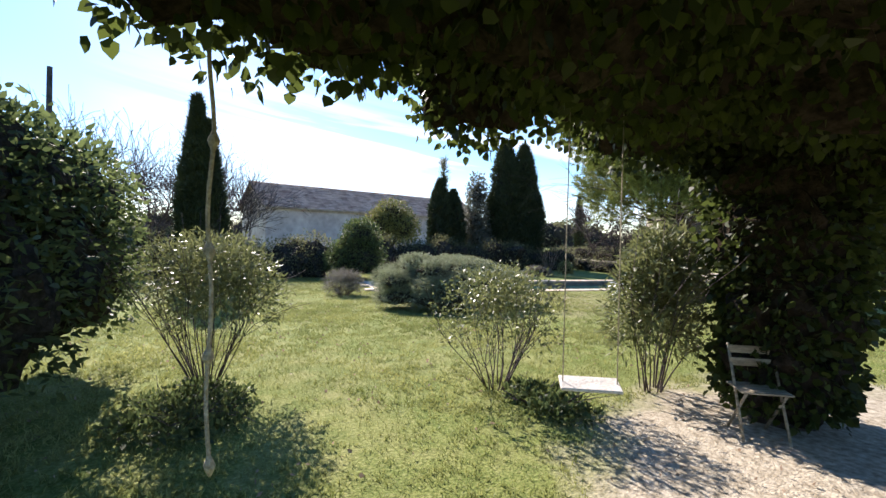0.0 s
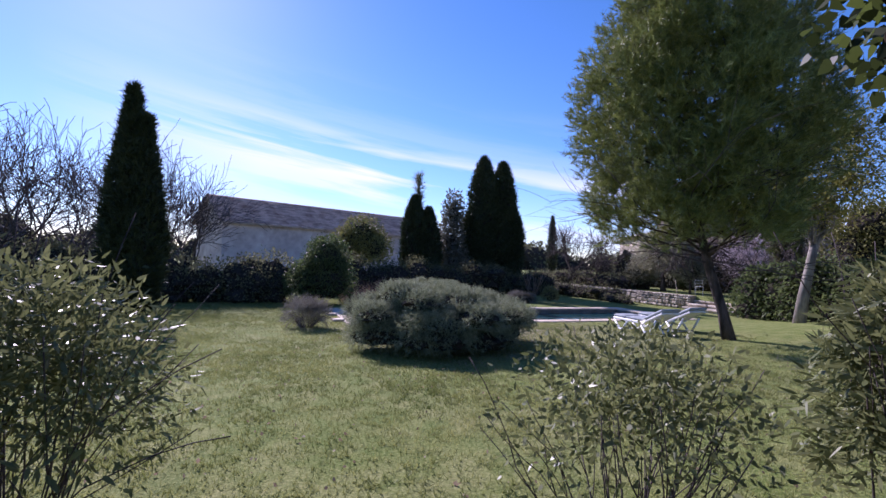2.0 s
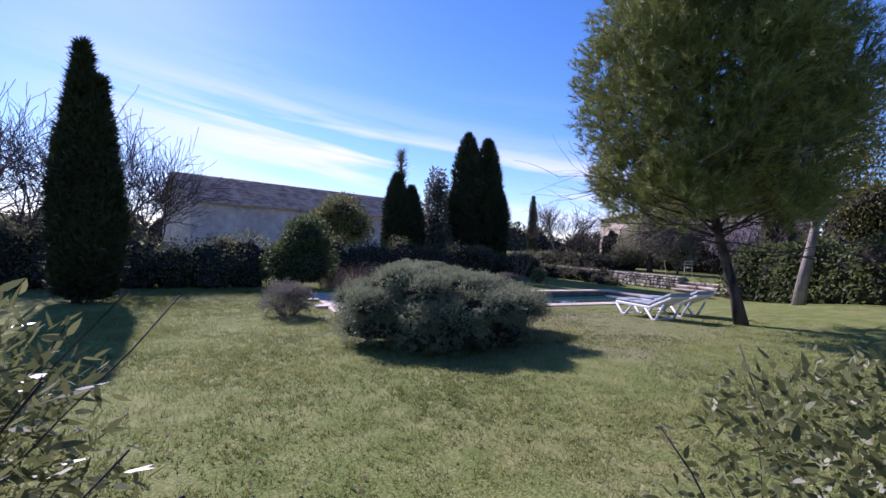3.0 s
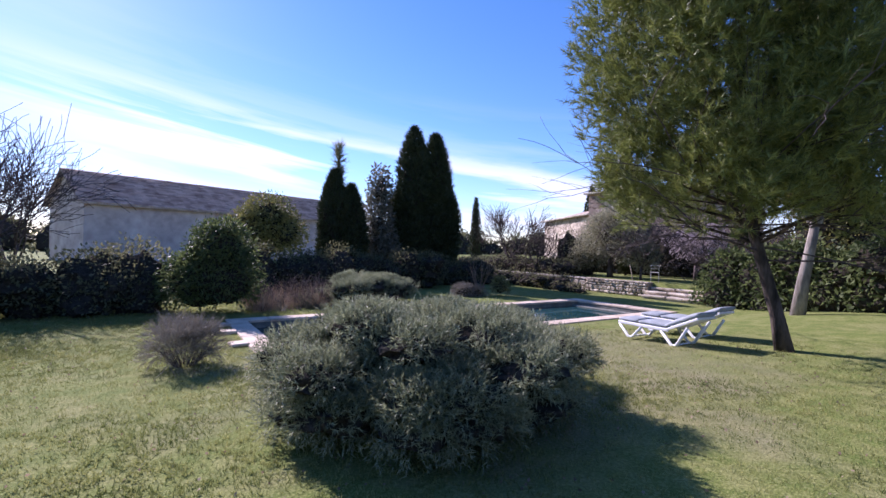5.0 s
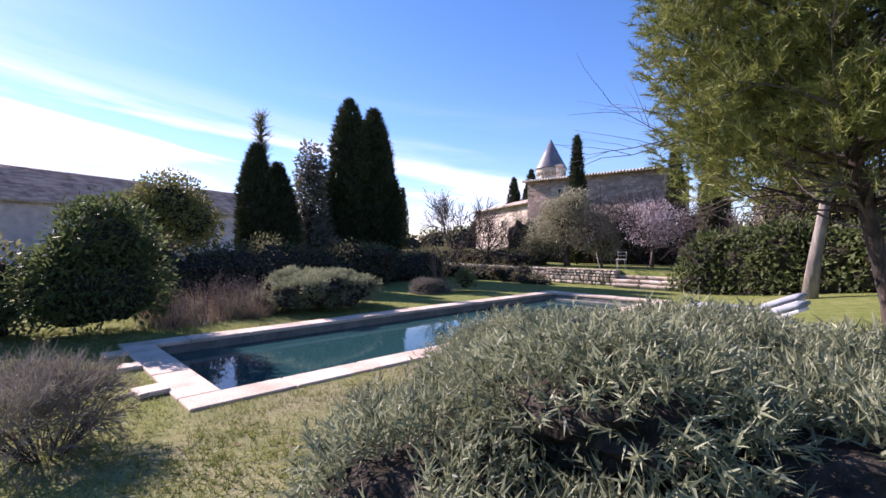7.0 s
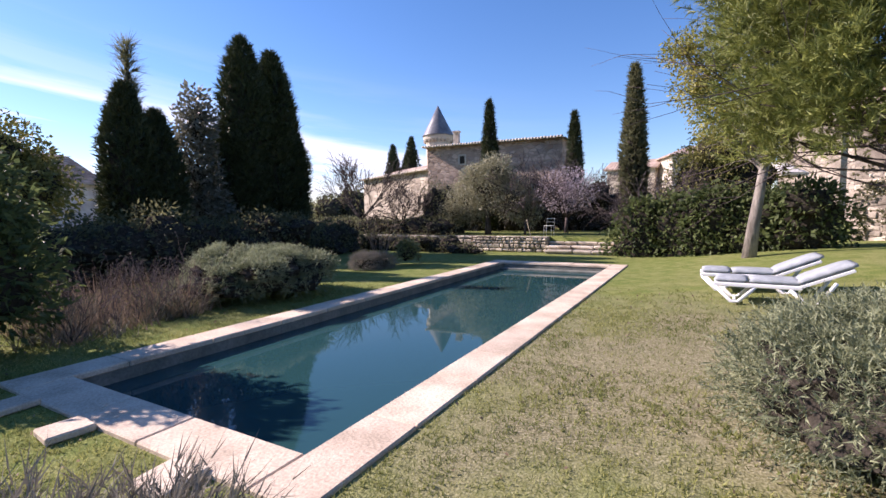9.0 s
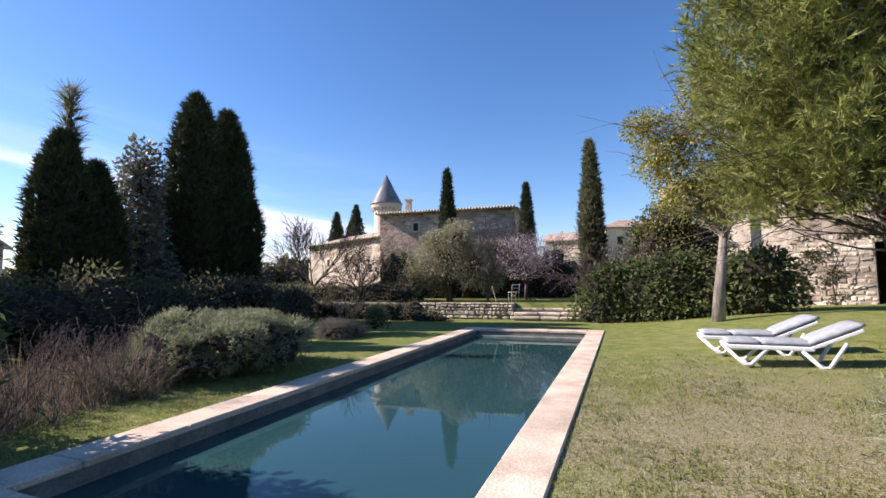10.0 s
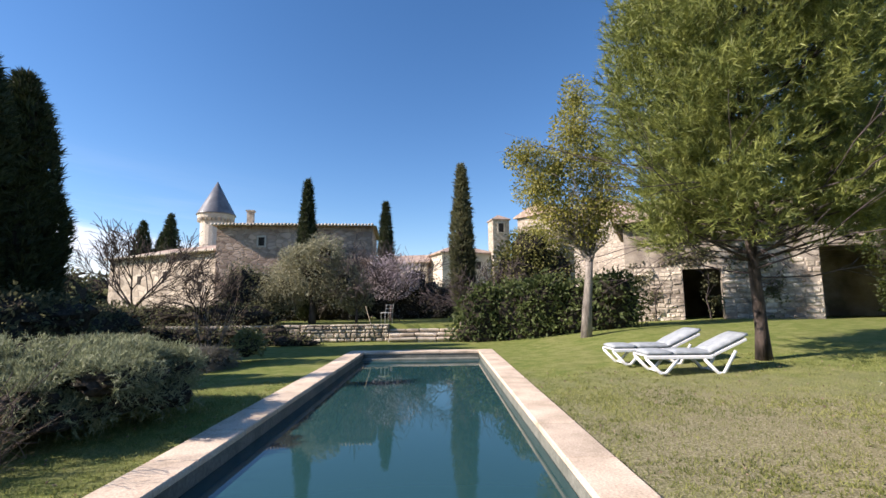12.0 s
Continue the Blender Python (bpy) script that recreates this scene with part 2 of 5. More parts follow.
def masonry(name, c1, c2, joint, size):
    """Rubble masonry seen from afar: stones of differing tint in recessed joints."""
    m, nt, b = base(name)
    L = nt.links.new
    tc = nt.nodes.new("ShaderNodeTexCoord")
    mp = nt.nodes.new("ShaderNodeMapping")
    mp.inputs["Scale"].default_value = (1 / size, 1 / size, 1.7 / size)
    L(tc.outputs["Object"], mp.inputs["Vector"])
    v = nt.nodes.new("ShaderNodeTexVoronoi")
    v.inputs["Scale"].default_value = 1.0
    ed = nt.nodes.new("ShaderNodeTexVoronoi")
    ed.feature = "DISTANCE_TO_EDGE"
    ed.inputs["Scale"].default_value = 1.0
    n = nt.nodes.new("ShaderNodeTexNoise")
    n.inputs["Scale"].default_value, n.inputs["Detail"].default_value = 0.5, 9
    for q in (v, ed):
        L(mp.outputs[0], q.inputs["Vector"])
    L(tc.outputs["Object"], n.inputs["Vector"])
    sx = nt.nodes.new("ShaderNodeSeparateColor")
    L(v.outputs["Color"], sx.inputs[0])
    av = nt.nodes.new("ShaderNodeMath")
    av.operation = "MULTIPLY_ADD"
    av.inputs[1].default_value = 0.5
    L(sx.outputs[0], av.inputs[0])
    hv = nt.nodes.new("ShaderNodeMath")
    hv.operation = "MULTIPLY_ADD"
    hv.inputs[1].default_value, hv.inputs[2].default_value = 1.3, -0.4
    L(n.outputs["Fac"], hv.inputs[0])
    L(hv.outputs[0], av.inputs[2])
    r = nt.nodes.new("ShaderNodeValToRGB")
    r.color_ramp.elements[0].position, r.color_ramp.elements[1].position = 0.15, 0.85
    r.color_ramp.elements[0].color, r.color_ramp.elements[1].color = (*c1, 1), (*c2, 1)
    L(av.outputs[0], r.inputs[0])
    jr = nt.nodes.new("ShaderNodeMapRange")
    jr.inputs["From Min"].default_value, jr.inputs["From Max"].default_value = 0.02, 0.09
    L(ed.outputs["Distance"], jr.inputs["Value"])
    mx = nt.nodes.new("ShaderNodeMix")
    mx.data_type = "RGBA"
    mx.inputs["A"].default_value = (*joint, 1)
    L(jr.outputs[0], mx.inputs["Factor"])
    L(r.outputs[0], mx.inputs["B"])
    L(mx.outputs["Result"], b.inputs["Base Color"])
    bp = nt.nodes.new("ShaderNodeBump")
    bp.inputs["Strength"].default_value, bp.inputs["Distance"].default_value = 0.8, 0.06
    L(jr.outputs[0], bp.inputs["Height"])
    L(bp.outputs[0], b.inputs["Normal"])
    b.inputs["Roughness"].default_value = 0.95
    return m


M["castle"] = masonry("castle_rubble", (0.22, 0.14, 0.1), (0.64, 0.47, 0.36), (0.4, 0.3, 0.225), 0.42)
M["oldstone"] = masonry("weathered_rubble", (0.22, 0.18, 0.14), (0.52, 0.44, 0.35), (0.36, 0.31, 0.25), 0.4)
M["palestone"] = masonry("pale_rubble", (0.2, 0.16, 0.12), (0.64, 0.54, 0.425), (0.42, 0.36, 0.285), 0.6)


def lawn():
    """Winter lawn: green and straw in patches, bare grit round the tree by the house."""
    m, nt, b = base("lawn")
    L = nt.links.new
    tc = nt.nodes.new("ShaderNodeTexCoord")

    def noise_at(s, d=6):
        n = nt.nodes.new("ShaderNodeTexNoise")
        n.inputs["Scale"].default_value, n.inputs["Detail"].default_value = s, d
        L(tc.outputs["Object"], n.inputs["Vector"])
        return n.outputs["Fac"]

    def ramp(v, *stops):
        r = nt.nodes.new("ShaderNodeValToRGB")
        while len(r.color_ramp.elements) < len(stops):
            r.color_ramp.elements.new(0.5)
        for e, (p, c) in zip(r.color_ramp.elements, stops):
            e.position, e.color = p, (*c, 1)
        L(v, r.inputs[0])
        return r.outputs[0]

    def blend(f, x, y, mode="MIX"):
        k = nt.nodes.new("ShaderNodeMix")
        k.data_type, k.blend_type = "RGBA", mode
        if isinstance(f, float):
            k.inputs["Factor"].default_value = f
        else:
            L(f, k.inputs["Factor"])
        L(x, k.inputs["A"])
        L(y, k.inputs["B"])
        return k.outputs["Result"]

    broad = ramp(noise_at(0.55), (0.36, (0.125, 0.175, 0.032)), (0.5, (0.17, 0.205, 0.05)), (0.68, (0.235, 0.225, 0.095)))
    tuft = ramp(noise_at(38.0, 12), (0.32, (0.035, 0.05, 0.014)), (0.5, (0.145, 0.17, 0.048)), (0.68, (0.35, 0.335, 0.15)))
    patch = ramp(noise_at(3.2, 8), (0.38, (0.085, 0.14, 0.022)), (0.5, (0.175, 0.205, 0.052)), (0.62, (0.3, 0.295, 0.115)))
    grassy = blend(0.42, blend(0.55, broad, patch), tuft)
    worn = ramp(noise_at(48.0, 12), (0.3, (0.11, 0.095, 0.055)), (0.5, (0.24, 0.21, 0.13)), (0.7, (0.42, 0.37, 0.26)))
    dw = nt.nodes.new("ShaderNodeVectorMath")
    dw.operation = "DISTANCE"
    dw.inputs[1].default_value = (-11.6, 6.6, 0.0)
    L(tc.outputs["Object"], dw.inputs[0])
    da = nt.nodes.new("ShaderNodeMath")
    da.operation = "MULTIPLY_ADD"
    da.inputs[1].default_value = 7.0
    L(noise_at(0.9), da.inputs[0])
    L(dw.outputs["Value"], da.inputs[2])
    dm = nt.nodes.new("ShaderNodeMapRange")
    dm.inputs["From Min"].default_value, dm.inputs["From Max"].default_value = 8.8, 4.8
    dm.inputs["To Max"].default_value = 0.85
    L(da.outputs[0], dm.inputs["Value"])
    grassy = blend(dm.outputs[0], grassy, worn)
    grit = ramp(noise_at(22.0, 8), (0.3, (0.22, 0.185, 0.13)), (0.7, (0.52, 0.46, 0.36)))
    off = nt.nodes.new("ShaderNodeVectorMath")
    off.operation = "DISTANCE"
    off.inputs[1].default_value = (0.33, 4.6, 0.4)
    L(tc.outputs["Object"], off.inputs[0])
    ad = nt.nodes.new("ShaderNodeMath")
    ad.operation = "MULTIPLY_ADD"
    ad.inputs[1].default_value = 1.7
    L(noise_at(1.4), ad.inputs[0])
    L(off.outputs["Value"], ad.inputs[2])
    mr = nt.nodes.new("ShaderNodeMapRange")
    mr.inputs["From Min"].default_value, mr.inputs["From Max"].default_value = 3.75, 3.2
    L(ad.outputs[0], mr.inputs["Value"])
    L(blend(mr.outputs[0], grassy, grit), b.inputs["Base Color"])
    b.inputs["Roughness"].default_value, b.inputs["Specular IOR Level"].default_value = 0.95, 0.1
    bp = nt.nodes.new("ShaderNodeBump")
    bp.inputs["Strength"].default_value, bp.inputs["Distance"].default_value = 0.5, 0.04
    L(noise_at(60.0, 12), bp.inputs["Height"])
    L(bp.outputs[0], b.inputs["Normal"])
    return m


M["lawn"] = lawn()


def pool_water():
    m, nt, b = base("pool_water")
    L = nt.links.new
    tc = nt.nodes.new("ShaderNodeTexCoord")
    n = nt.nodes.new("ShaderNodeTexNoise")
    n.inputs["Scale"].default_value, n.inputs["Detail"].default_value = 2.5, 3
    L(tc.outputs["Object"], n.inputs["Vector"])
    bp = nt.nodes.new("ShaderNodeBump")
    bp.inputs["Strength"].default_value, bp.inputs["Distance"].default_value = 0.025, 0.02
    L(n.outputs["Fac"], bp.inputs["Height"])
    L(bp.outputs[0], b.inputs["Normal"])
    b.inputs["Base Color"].default_value = (0.018, 0.062, 0.066, 1)
    b.inputs["Roughness"].default_value, b.inputs["IOR"].default_value = 0.03, 1.33
    return m


M["water"] = pool_water()


# ---- building helpers ----
def sm(v):
    v = min(1.0, max(0.0, v))
    return v * v * (3 - 2 * v)


def mesh(name, verts, faces, mat, parent=None, smooth=False, label=""):
    me = bpy.data.meshes.new(name)
    me.from_pydata([tuple(v) for v in verts], [], [tuple(f) for f in faces])
    me.materials.append(mat)
    if smooth:
        me.polygons.foreach_set("use_smooth", [True] * len(me.polygons))
    me.update()
    ob = new(name, me)
    ob.parent = parent
    if label:
        ob["label"] = label
    return ob


def part(name, bm, mat, parent=None, label="", smooth=False):
    me = bpy.data.meshes.new(name)
    bm.to_mesh(me)
    bm.free()
    me.materials.append(mat)
    if smooth:
        me.polygons.foreach_set("use_smooth", [True] * len(me.polygons))
    ob = new(name, me)
    ob.parent = parent
    if label:
        ob["label"] = label
    return ob


START = pose(1.208, 0.849, 0.42, 0, 0, 1.0) @ Matrix.Scale(0.76, 4) @ pose(-2.764, -0.232, 0)  # the plan by the ivy tree


def thing(name, label, category, at=(0, 0, 0), turn=0.0, group="", kind="", start=False):
    ob = new(name)
    ob.empty_display_size = 0.2
    ob.matrix_world = START @ pose(*at, 0, 0, turn) if start else pose(*at, 0, 0, turn)
    return tagged(ob, label, category, group, kind)


def block(bm, c, s, m=None, bevel=0.0):
    """A box of size s about c, posed by m, with bevelled edges."""
    r = bmesh.ops.create_cube(bm, size=1.0)
    vs = r["verts"]
    for v in vs:
        v.co = Vector((v.co.x * s[0] + c[0], v.co.y * s[1] + c[1], v.co.z * s[2] + c[2]))
    if bevel:
        es = list({e for v in vs for e in v.link_edges})
        r = bmesh.ops.bevel(bm, geom=es, offset=bevel, segments=1, affect="EDGES", profile=0.5)
        vs = list({v for f in r["faces"] for v in f.verts} | {v for v in vs if v.is_valid})
    if m is not None:
        bmesh.ops.transform(bm, matrix=m, verts=vs)
    return vs


def boxes(name, items, mat, parent=None, bevel=0.0, label=""):
    bm = bmesh.new()
    for it in items:
        block(bm, it[0], it[1], it[2] if len(it) > 2 else None, bevel)
    return part(name, bm, mat, parent, label)


def tube(pts, radii, segs=7):
    """Vertices and faces of a bent, tapered tube."""
    P = [Vector(p) for p in pts]
    V, F = [], []
    for i, p in enumerate(P):
        d = (P[min(i + 1, len(P) - 1)] - P[max(i - 1, 0)]).normalized()
        a = d.orthogonal().normalized() if i == 0 else (a - d * a.dot(d)).normalized()
        b = d.cross(a)
        for k in range(segs):
            t = 2 * math.pi * k / segs
            V.append(p + (a * math.cos(t) + b * math.sin(t)) * radii[i])
    for i in range(len(P) - 1):
        for k in range(segs):
            o, q = i * segs, (i + 1) * segs
            F.append((o + k, o + (k + 1) % segs, q + (k + 1) % segs, q + k))
    F.append(tuple(range(segs))[::-1])
    F.append(tuple((len(P) - 1) * segs + k for k in range(segs)))
    return V, F


def tubes(name, lines, mat, parent=None, segs=6, label="", smooth=True):
    V, F = [], []
    for pts, radii in lines:
        v, f = tube(pts, radii, segs)
        F += [tuple(i + len(V) for i in q) for q in f]
        V += v
    return mesh(name, V, F, mat, parent, smooth, label)


def raw(name, V, F, mat, parent=None, label=""):
    """A mesh from arrays: V (n, 3), F (m, k)."""
    k = F.shape[1]
    me = bpy.data.meshes.new(name)
    me.vertices.add(len(V))
    me.vertices.foreach_set("co", np.ascontiguousarray(V, dtype=np.float32).ravel())
    me.loops.add(F.size)
    me.loops.foreach_set("vertex_index", np.ascontiguousarray(F, dtype=np.int32).ravel())
    me.polygons.add(len(F))
    me.polygons.foreach_set("loop_start", np.arange(0, F.size, k, dtype=np.int32))
    me.update(calc_edges=True)
    me.materials.append(mat)
    ob = new(name, me)
    ob.parent = parent
    if label:
        ob["label"] = label
    return ob


def unit(a):
    return a / np.maximum(np.linalg.norm(a, axis=1, keepdims=True), 1e-6)


def on_blobs(rng, blobs, n, depth=0.35, bottom=-0.6):
    """Points in the outer shell of a union of ellipsoids (centre, radii), with outward directions."""
    w = np.array([b[1][0] * b[1][1] + b[1][0] * b[1][2] + b[1][1] * b[1][2] for b in blobs], float)
    which = rng.choice(len(blobs), n, p=w / w.sum())
    d = unit(rng.normal(size=(n, 3)))
    d[:, 2] = np.where(d[:, 2] < bottom, -d[:, 2], d[:, 2])
    C = np.array([b[0] for b in blobs], float)
    R = np.array([b[1] for b in blobs], float)
    s = 1 - depth * rng.random(n) ** 1.6 + 0.07 * rng.normal(size=n)
    P = C[which] + d * R[which] * s[:, None]
    keep = np.ones(n, bool)
    for c, r in zip(C, R):  # none deep inside a neighbour
        keep &= (((P - c) / r) ** 2).sum(1) > (1 - depth) ** 2 * 0.8
    return P[keep], unit(d / R[which])[keep]


def gappy(P, f, cut):
    """Which points to keep so that the growth stands in clumps with dark gaps between."""
    x, y, z = P[:, 0] * f, P[:, 1] * f, P[:, 2] * f * 1.3
    return np.sin(x * 1.0 + 1.7 * np.sin(y * 0.7 + z)) + np.sin(y * 1.1 + 1.3 * np.sin(z * 0.9 - x)) + np.sin(z * 1.2 + 1.5 * np.sin(x * 0.8 + y)) > cut


def leaf_mesh(name, rng, P, N, length, width, mat, parent=None, spread=0.9, droop=0.2, label="", full=False):
    """One folded, pointed leaf at each of P, facing about N."""
    n = len(P)
    ax = unit(N + spread * rng.normal(size=(n, 3)) + np.array([0, 0, -droop]))
    sd = unit(np.cross(ax, rng.normal(size=(n, 3))))
    up = np.cross(sd, ax)
    l = (length * (0.6 + 0.8 * rng.random(n)))[:, None]
    w = (width * (0.6 + 0.8 * rng.random(n)))[:, None]
    if full:  # rounded outline with a pointed tip
        e = up * w * 0.12
        V = np.stack([P, P + ax * l * 0.22 + sd * w * 0.46 + e, P + ax * l * 0.58 + sd * w * 0.4 + e, P + ax * l, P + ax * l * 0.58 - sd * w * 0.4 + e, P + ax * l * 0.22 - sd * w * 0.46 + e], 1).reshape(-1, 3)
        return raw(name, V, np.arange(6 * n).reshape(n, 6), mat, parent, label)
    V = np.stack([P, P + ax * l * 0.45 + sd * w * 0.5 + up * w * 0.15, P + ax * l, P + ax * l * 0.45 - sd * w * 0.5 + up * w * 0.15], 1).reshape(-1, 3)
    F = np.arange(4 * n).reshape(n, 4)
    return raw(name, V, F, mat, parent, label)


def blade_mesh(name, rng, P, N, count, length, width, mat, parent=None, spread=0.5, along=0.0, label=""):
    """A tuft of thin blades at each of P, opening about N; along strings the blades up a short twig."""
    n = len(P)
    P2 = np.repeat(P, count, 0)
    N2 = np.repeat(N, count, 0)
    if along:
        ta = unit(N + 0.5 * rng.normal(size=(n, 3)))
        N2 = np.repeat(ta, count, 0)
        P2 = P2 + N2 * (along * rng.random(n * count))[:, None]
    k = n * count
    ax = unit(N2 + spread * rng.normal(size=(k, 3)))
    sd = unit(np.cross(ax, rng.normal(size=(k, 3))))
    l = (length * (0.6 + 0.7 * rng.random(k)))[:, None]
    V = np.stack([P2 + sd * width * 0.5, P2 + ax * l, P2 - sd * width * 0.5], 1).reshape(-1, 3)
    F = np.arange(3 * k).reshape(k, 3)
    return raw(name, V, F, mat, parent, label)


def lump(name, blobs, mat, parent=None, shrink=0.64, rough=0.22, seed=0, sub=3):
    """Uneven masses that close the view through a plant, its inner shade painted dark."""
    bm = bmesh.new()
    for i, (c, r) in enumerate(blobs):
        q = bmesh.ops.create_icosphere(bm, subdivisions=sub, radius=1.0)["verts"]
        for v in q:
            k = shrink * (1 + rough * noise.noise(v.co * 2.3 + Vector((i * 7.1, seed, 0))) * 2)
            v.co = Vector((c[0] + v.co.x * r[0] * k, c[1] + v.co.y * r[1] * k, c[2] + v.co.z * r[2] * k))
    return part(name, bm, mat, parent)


def branchy(rng, start, direction, length, radius, depth, spread=0.6, bend=0.15, lines=None, kids=3, floor=0.003):
    """Limbs that fork and taper; returns a list of (points, radii)."""
    if lines is None:
        lines = []
    d = Vector(direction).normalized()
    p = Vector(start)
    pts, rad = [p.copy()], [radius]
    n = 4
    for i in range(n):
        d = (d + Vector(rng.normal(size=3)) * bend).normalized()
        p = p + d * (length / n)
        pts.append(p.copy())
        rad.append(max(floor, radius * (1 - 0.6 * (i + 1) / n)))
    lines.append((pts, rad))
    if depth > 0:
        for k in range(kids):
            at = pts[2 + k % 3]
            v = Vector(rng.normal(size=3))
            v = (v - d * v.dot(d)).normalized()
            branchy(rng, at, d + v * spread * (0.7 + 0.6 * rng.random()) + Vector((0, 0, 0.12)), length * (0.55 + 0.25 * rng.random()), radius * 0.48, depth - 1, spread, bend, lines, kids, floor)
    return lines


# ---- ground ----
PX0, PX1, PY0, PY1 = -17.76, -13.5, 3.1, 16.0  # pool, outer edge of its coping
COP = 0.46
STEP_Y = 20.0


def height(x, y):
    s = 0.42 * sm((x + 14.5) / 12) + 0.3 * sm((y - 9) / 8) * sm((x + 13.5) / 5)
    if y > STEP_Y and x < -13.9:
        s = 0.62
    far = sm((y - 22) / 4)
    return s + (0.62 - s) * far


def grid_lines(a, b, step, extra, reach):
    v = list(np.arange(a, b + 0.01, step)) + extra
    v += [a - 4, a - 12, a - 30, a - 80, a - 250, a - reach, b + 4, b + 12, b + 30, b + 80, b + 250, b + reach]
    v = sorted(v)
    return [q for i, q in enumerate(v) if i == 0 or q - v[i - 1] > 0.02]


xs = grid_lines(-34.2, 8.1, 0.6, [PX0 + 0.25, PX1 - 0.25, -14.15], 1500)
ys = grid_lines(-8.3, 27.1, 0.6, [PY0 + 0.25, PY1 - 0.25, STEP_Y, STEP_Y + 0.03], 1500)
gv = [(x, y, height(x, y) + (0.025 * noise.noise(Vector((x * 0.5, y * 0.5, 0))) if -34 < x < 8 and -8 < y < 27 and not (PX0 - 0.5 < x < PX1 + 0.5 and PY0 - 0.5 < y < PY1 + 0.5) else 0)) for y in ys for x in xs]
gf = []
for j in range(len(ys) - 1):
    for i in range(len(xs) - 1):
        if PX0 < (xs[i] + xs[i + 1]) / 2 < PX1 and PY0 < (ys[j] + ys[j + 1]) / 2 < PY1 and xs[i] > PX0 + 0.2 and xs[i + 1] < PX1 - 0.2 and ys[j] > PY0 + 0.2 and ys[j + 1] < PY1 - 0.2:
            continue
        a = j * len(xs) + i
        gf.append((a, a + 1, a + 1 + len(xs), a + len(xs)))
tagged(mesh("ground", gv, gf, M["lawn"], smooth=True), "winter lawn of green and straw-coloured grass with bare grit", "lawn", kind="structure")

# ---- pool ----
pool = thing("swimming_pool", "long rectangular pool with pale limestone coping", "pool", ((PX0 + PX1) / 2, (PY0 + PY1) / 2, 0))
ox, oy = (PX0 + PX1) / 2, (PY0 + PY1) / 2
hx, hy = (PX1 - PX0) / 2, (PY1 - PY0) / 2
ix, iy = hx - COP, hy - COP
boxes("basin_wall", [((-ix - 0.12, 0, -0.78), (0.2, 2 * iy + 0.4, 1.5)), ((ix + 0.12, 0, -0.78), (0.2, 2 * iy + 0.4, 1.5)), ((0, -iy - 0.12, -0.78), (2 * ix, 0.2, 1.5)), ((0, iy + 0.12, -0.78), (2 * ix, 0.2, 1.5))], M["poolwall"], pool)
boxes("basin_floor", [((0, 0, -1.55), (2 * ix, 2 * iy, 0.1))], M["poolwall"], pool)
WATER = -0.17
mesh("water", [(-ix - 0.01, -iy - 0.01, WATER), (ix + 0.01, -iy - 0.01, WATER), (ix + 0.01, iy - 0.30, WATER), (-ix - 0.01, iy - 0.30, WATER)], [(0, 1, 2, 3)], M["water"], pool, label="still teal-green water")
for k in range(2):
    boxes("pool_step", [((0, iy - 0.17 - 0.3 * k, -0.13 - 0.1 * k - 0.5), (2 * ix - 0.006, 0.3 - 0.004, 1.0))], M["poolwall"], pool, 0.01)
cop_rng = random.Random(4)


def coping_run(a, b, fixed, horizontal):
    n = max(1, round(abs(b - a) / 1.1))
    cuts = [a + (b - a) * (i + (0 if i in (0, n) else cop_rng.uniform(-0.12, 0.12))) / n for i in range(n + 1)]
    for i in range(n):
        l, c = cuts[i + 1] - cuts[i] - 0.008, (cuts[i + 1] + cuts[i]) / 2
        t = cop_rng.uniform(-0.003, 0.003)
        s = (l, COP, 0.07) if horizontal else (COP, l, 0.07)
        ce = (c, fixed, 0.005 + t) if horizontal else (fixed, c, 0.005 + t)
        boxes("coping_stone", [(ce, s, pose(0, 0, 0, 0, 0, 0))], M["coping"], pool, 0.012)


coping_run(-hy, hy, -hx + COP / 2, False)
coping_run(-hy, hy, hx - COP / 2, False)
coping_run(-hx + COP + 0.004, hx - COP - 0.004, -hy + COP / 2, True)
coping_run(-hx + COP + 0.004, hx - COP - 0.004, hy - COP / 2, True)
for x, y, a, w in ((-14.5, 2.95, 7, 0.34), (-15.9, 2.95, -6, 0.3), (-16.9, 2.94, 5, 0.3)):
    bm = bmesh.new()
    block(bm, (0, 0, 0), (w, 0.32, 0.06), pose(x, y, 0.035, 0, 0, a), 0.012)
    tagged(part("stone_slab", bm, M["coping"]), "small flat limestone slab lying against the pool coping", "slab", "slabs by the pool")


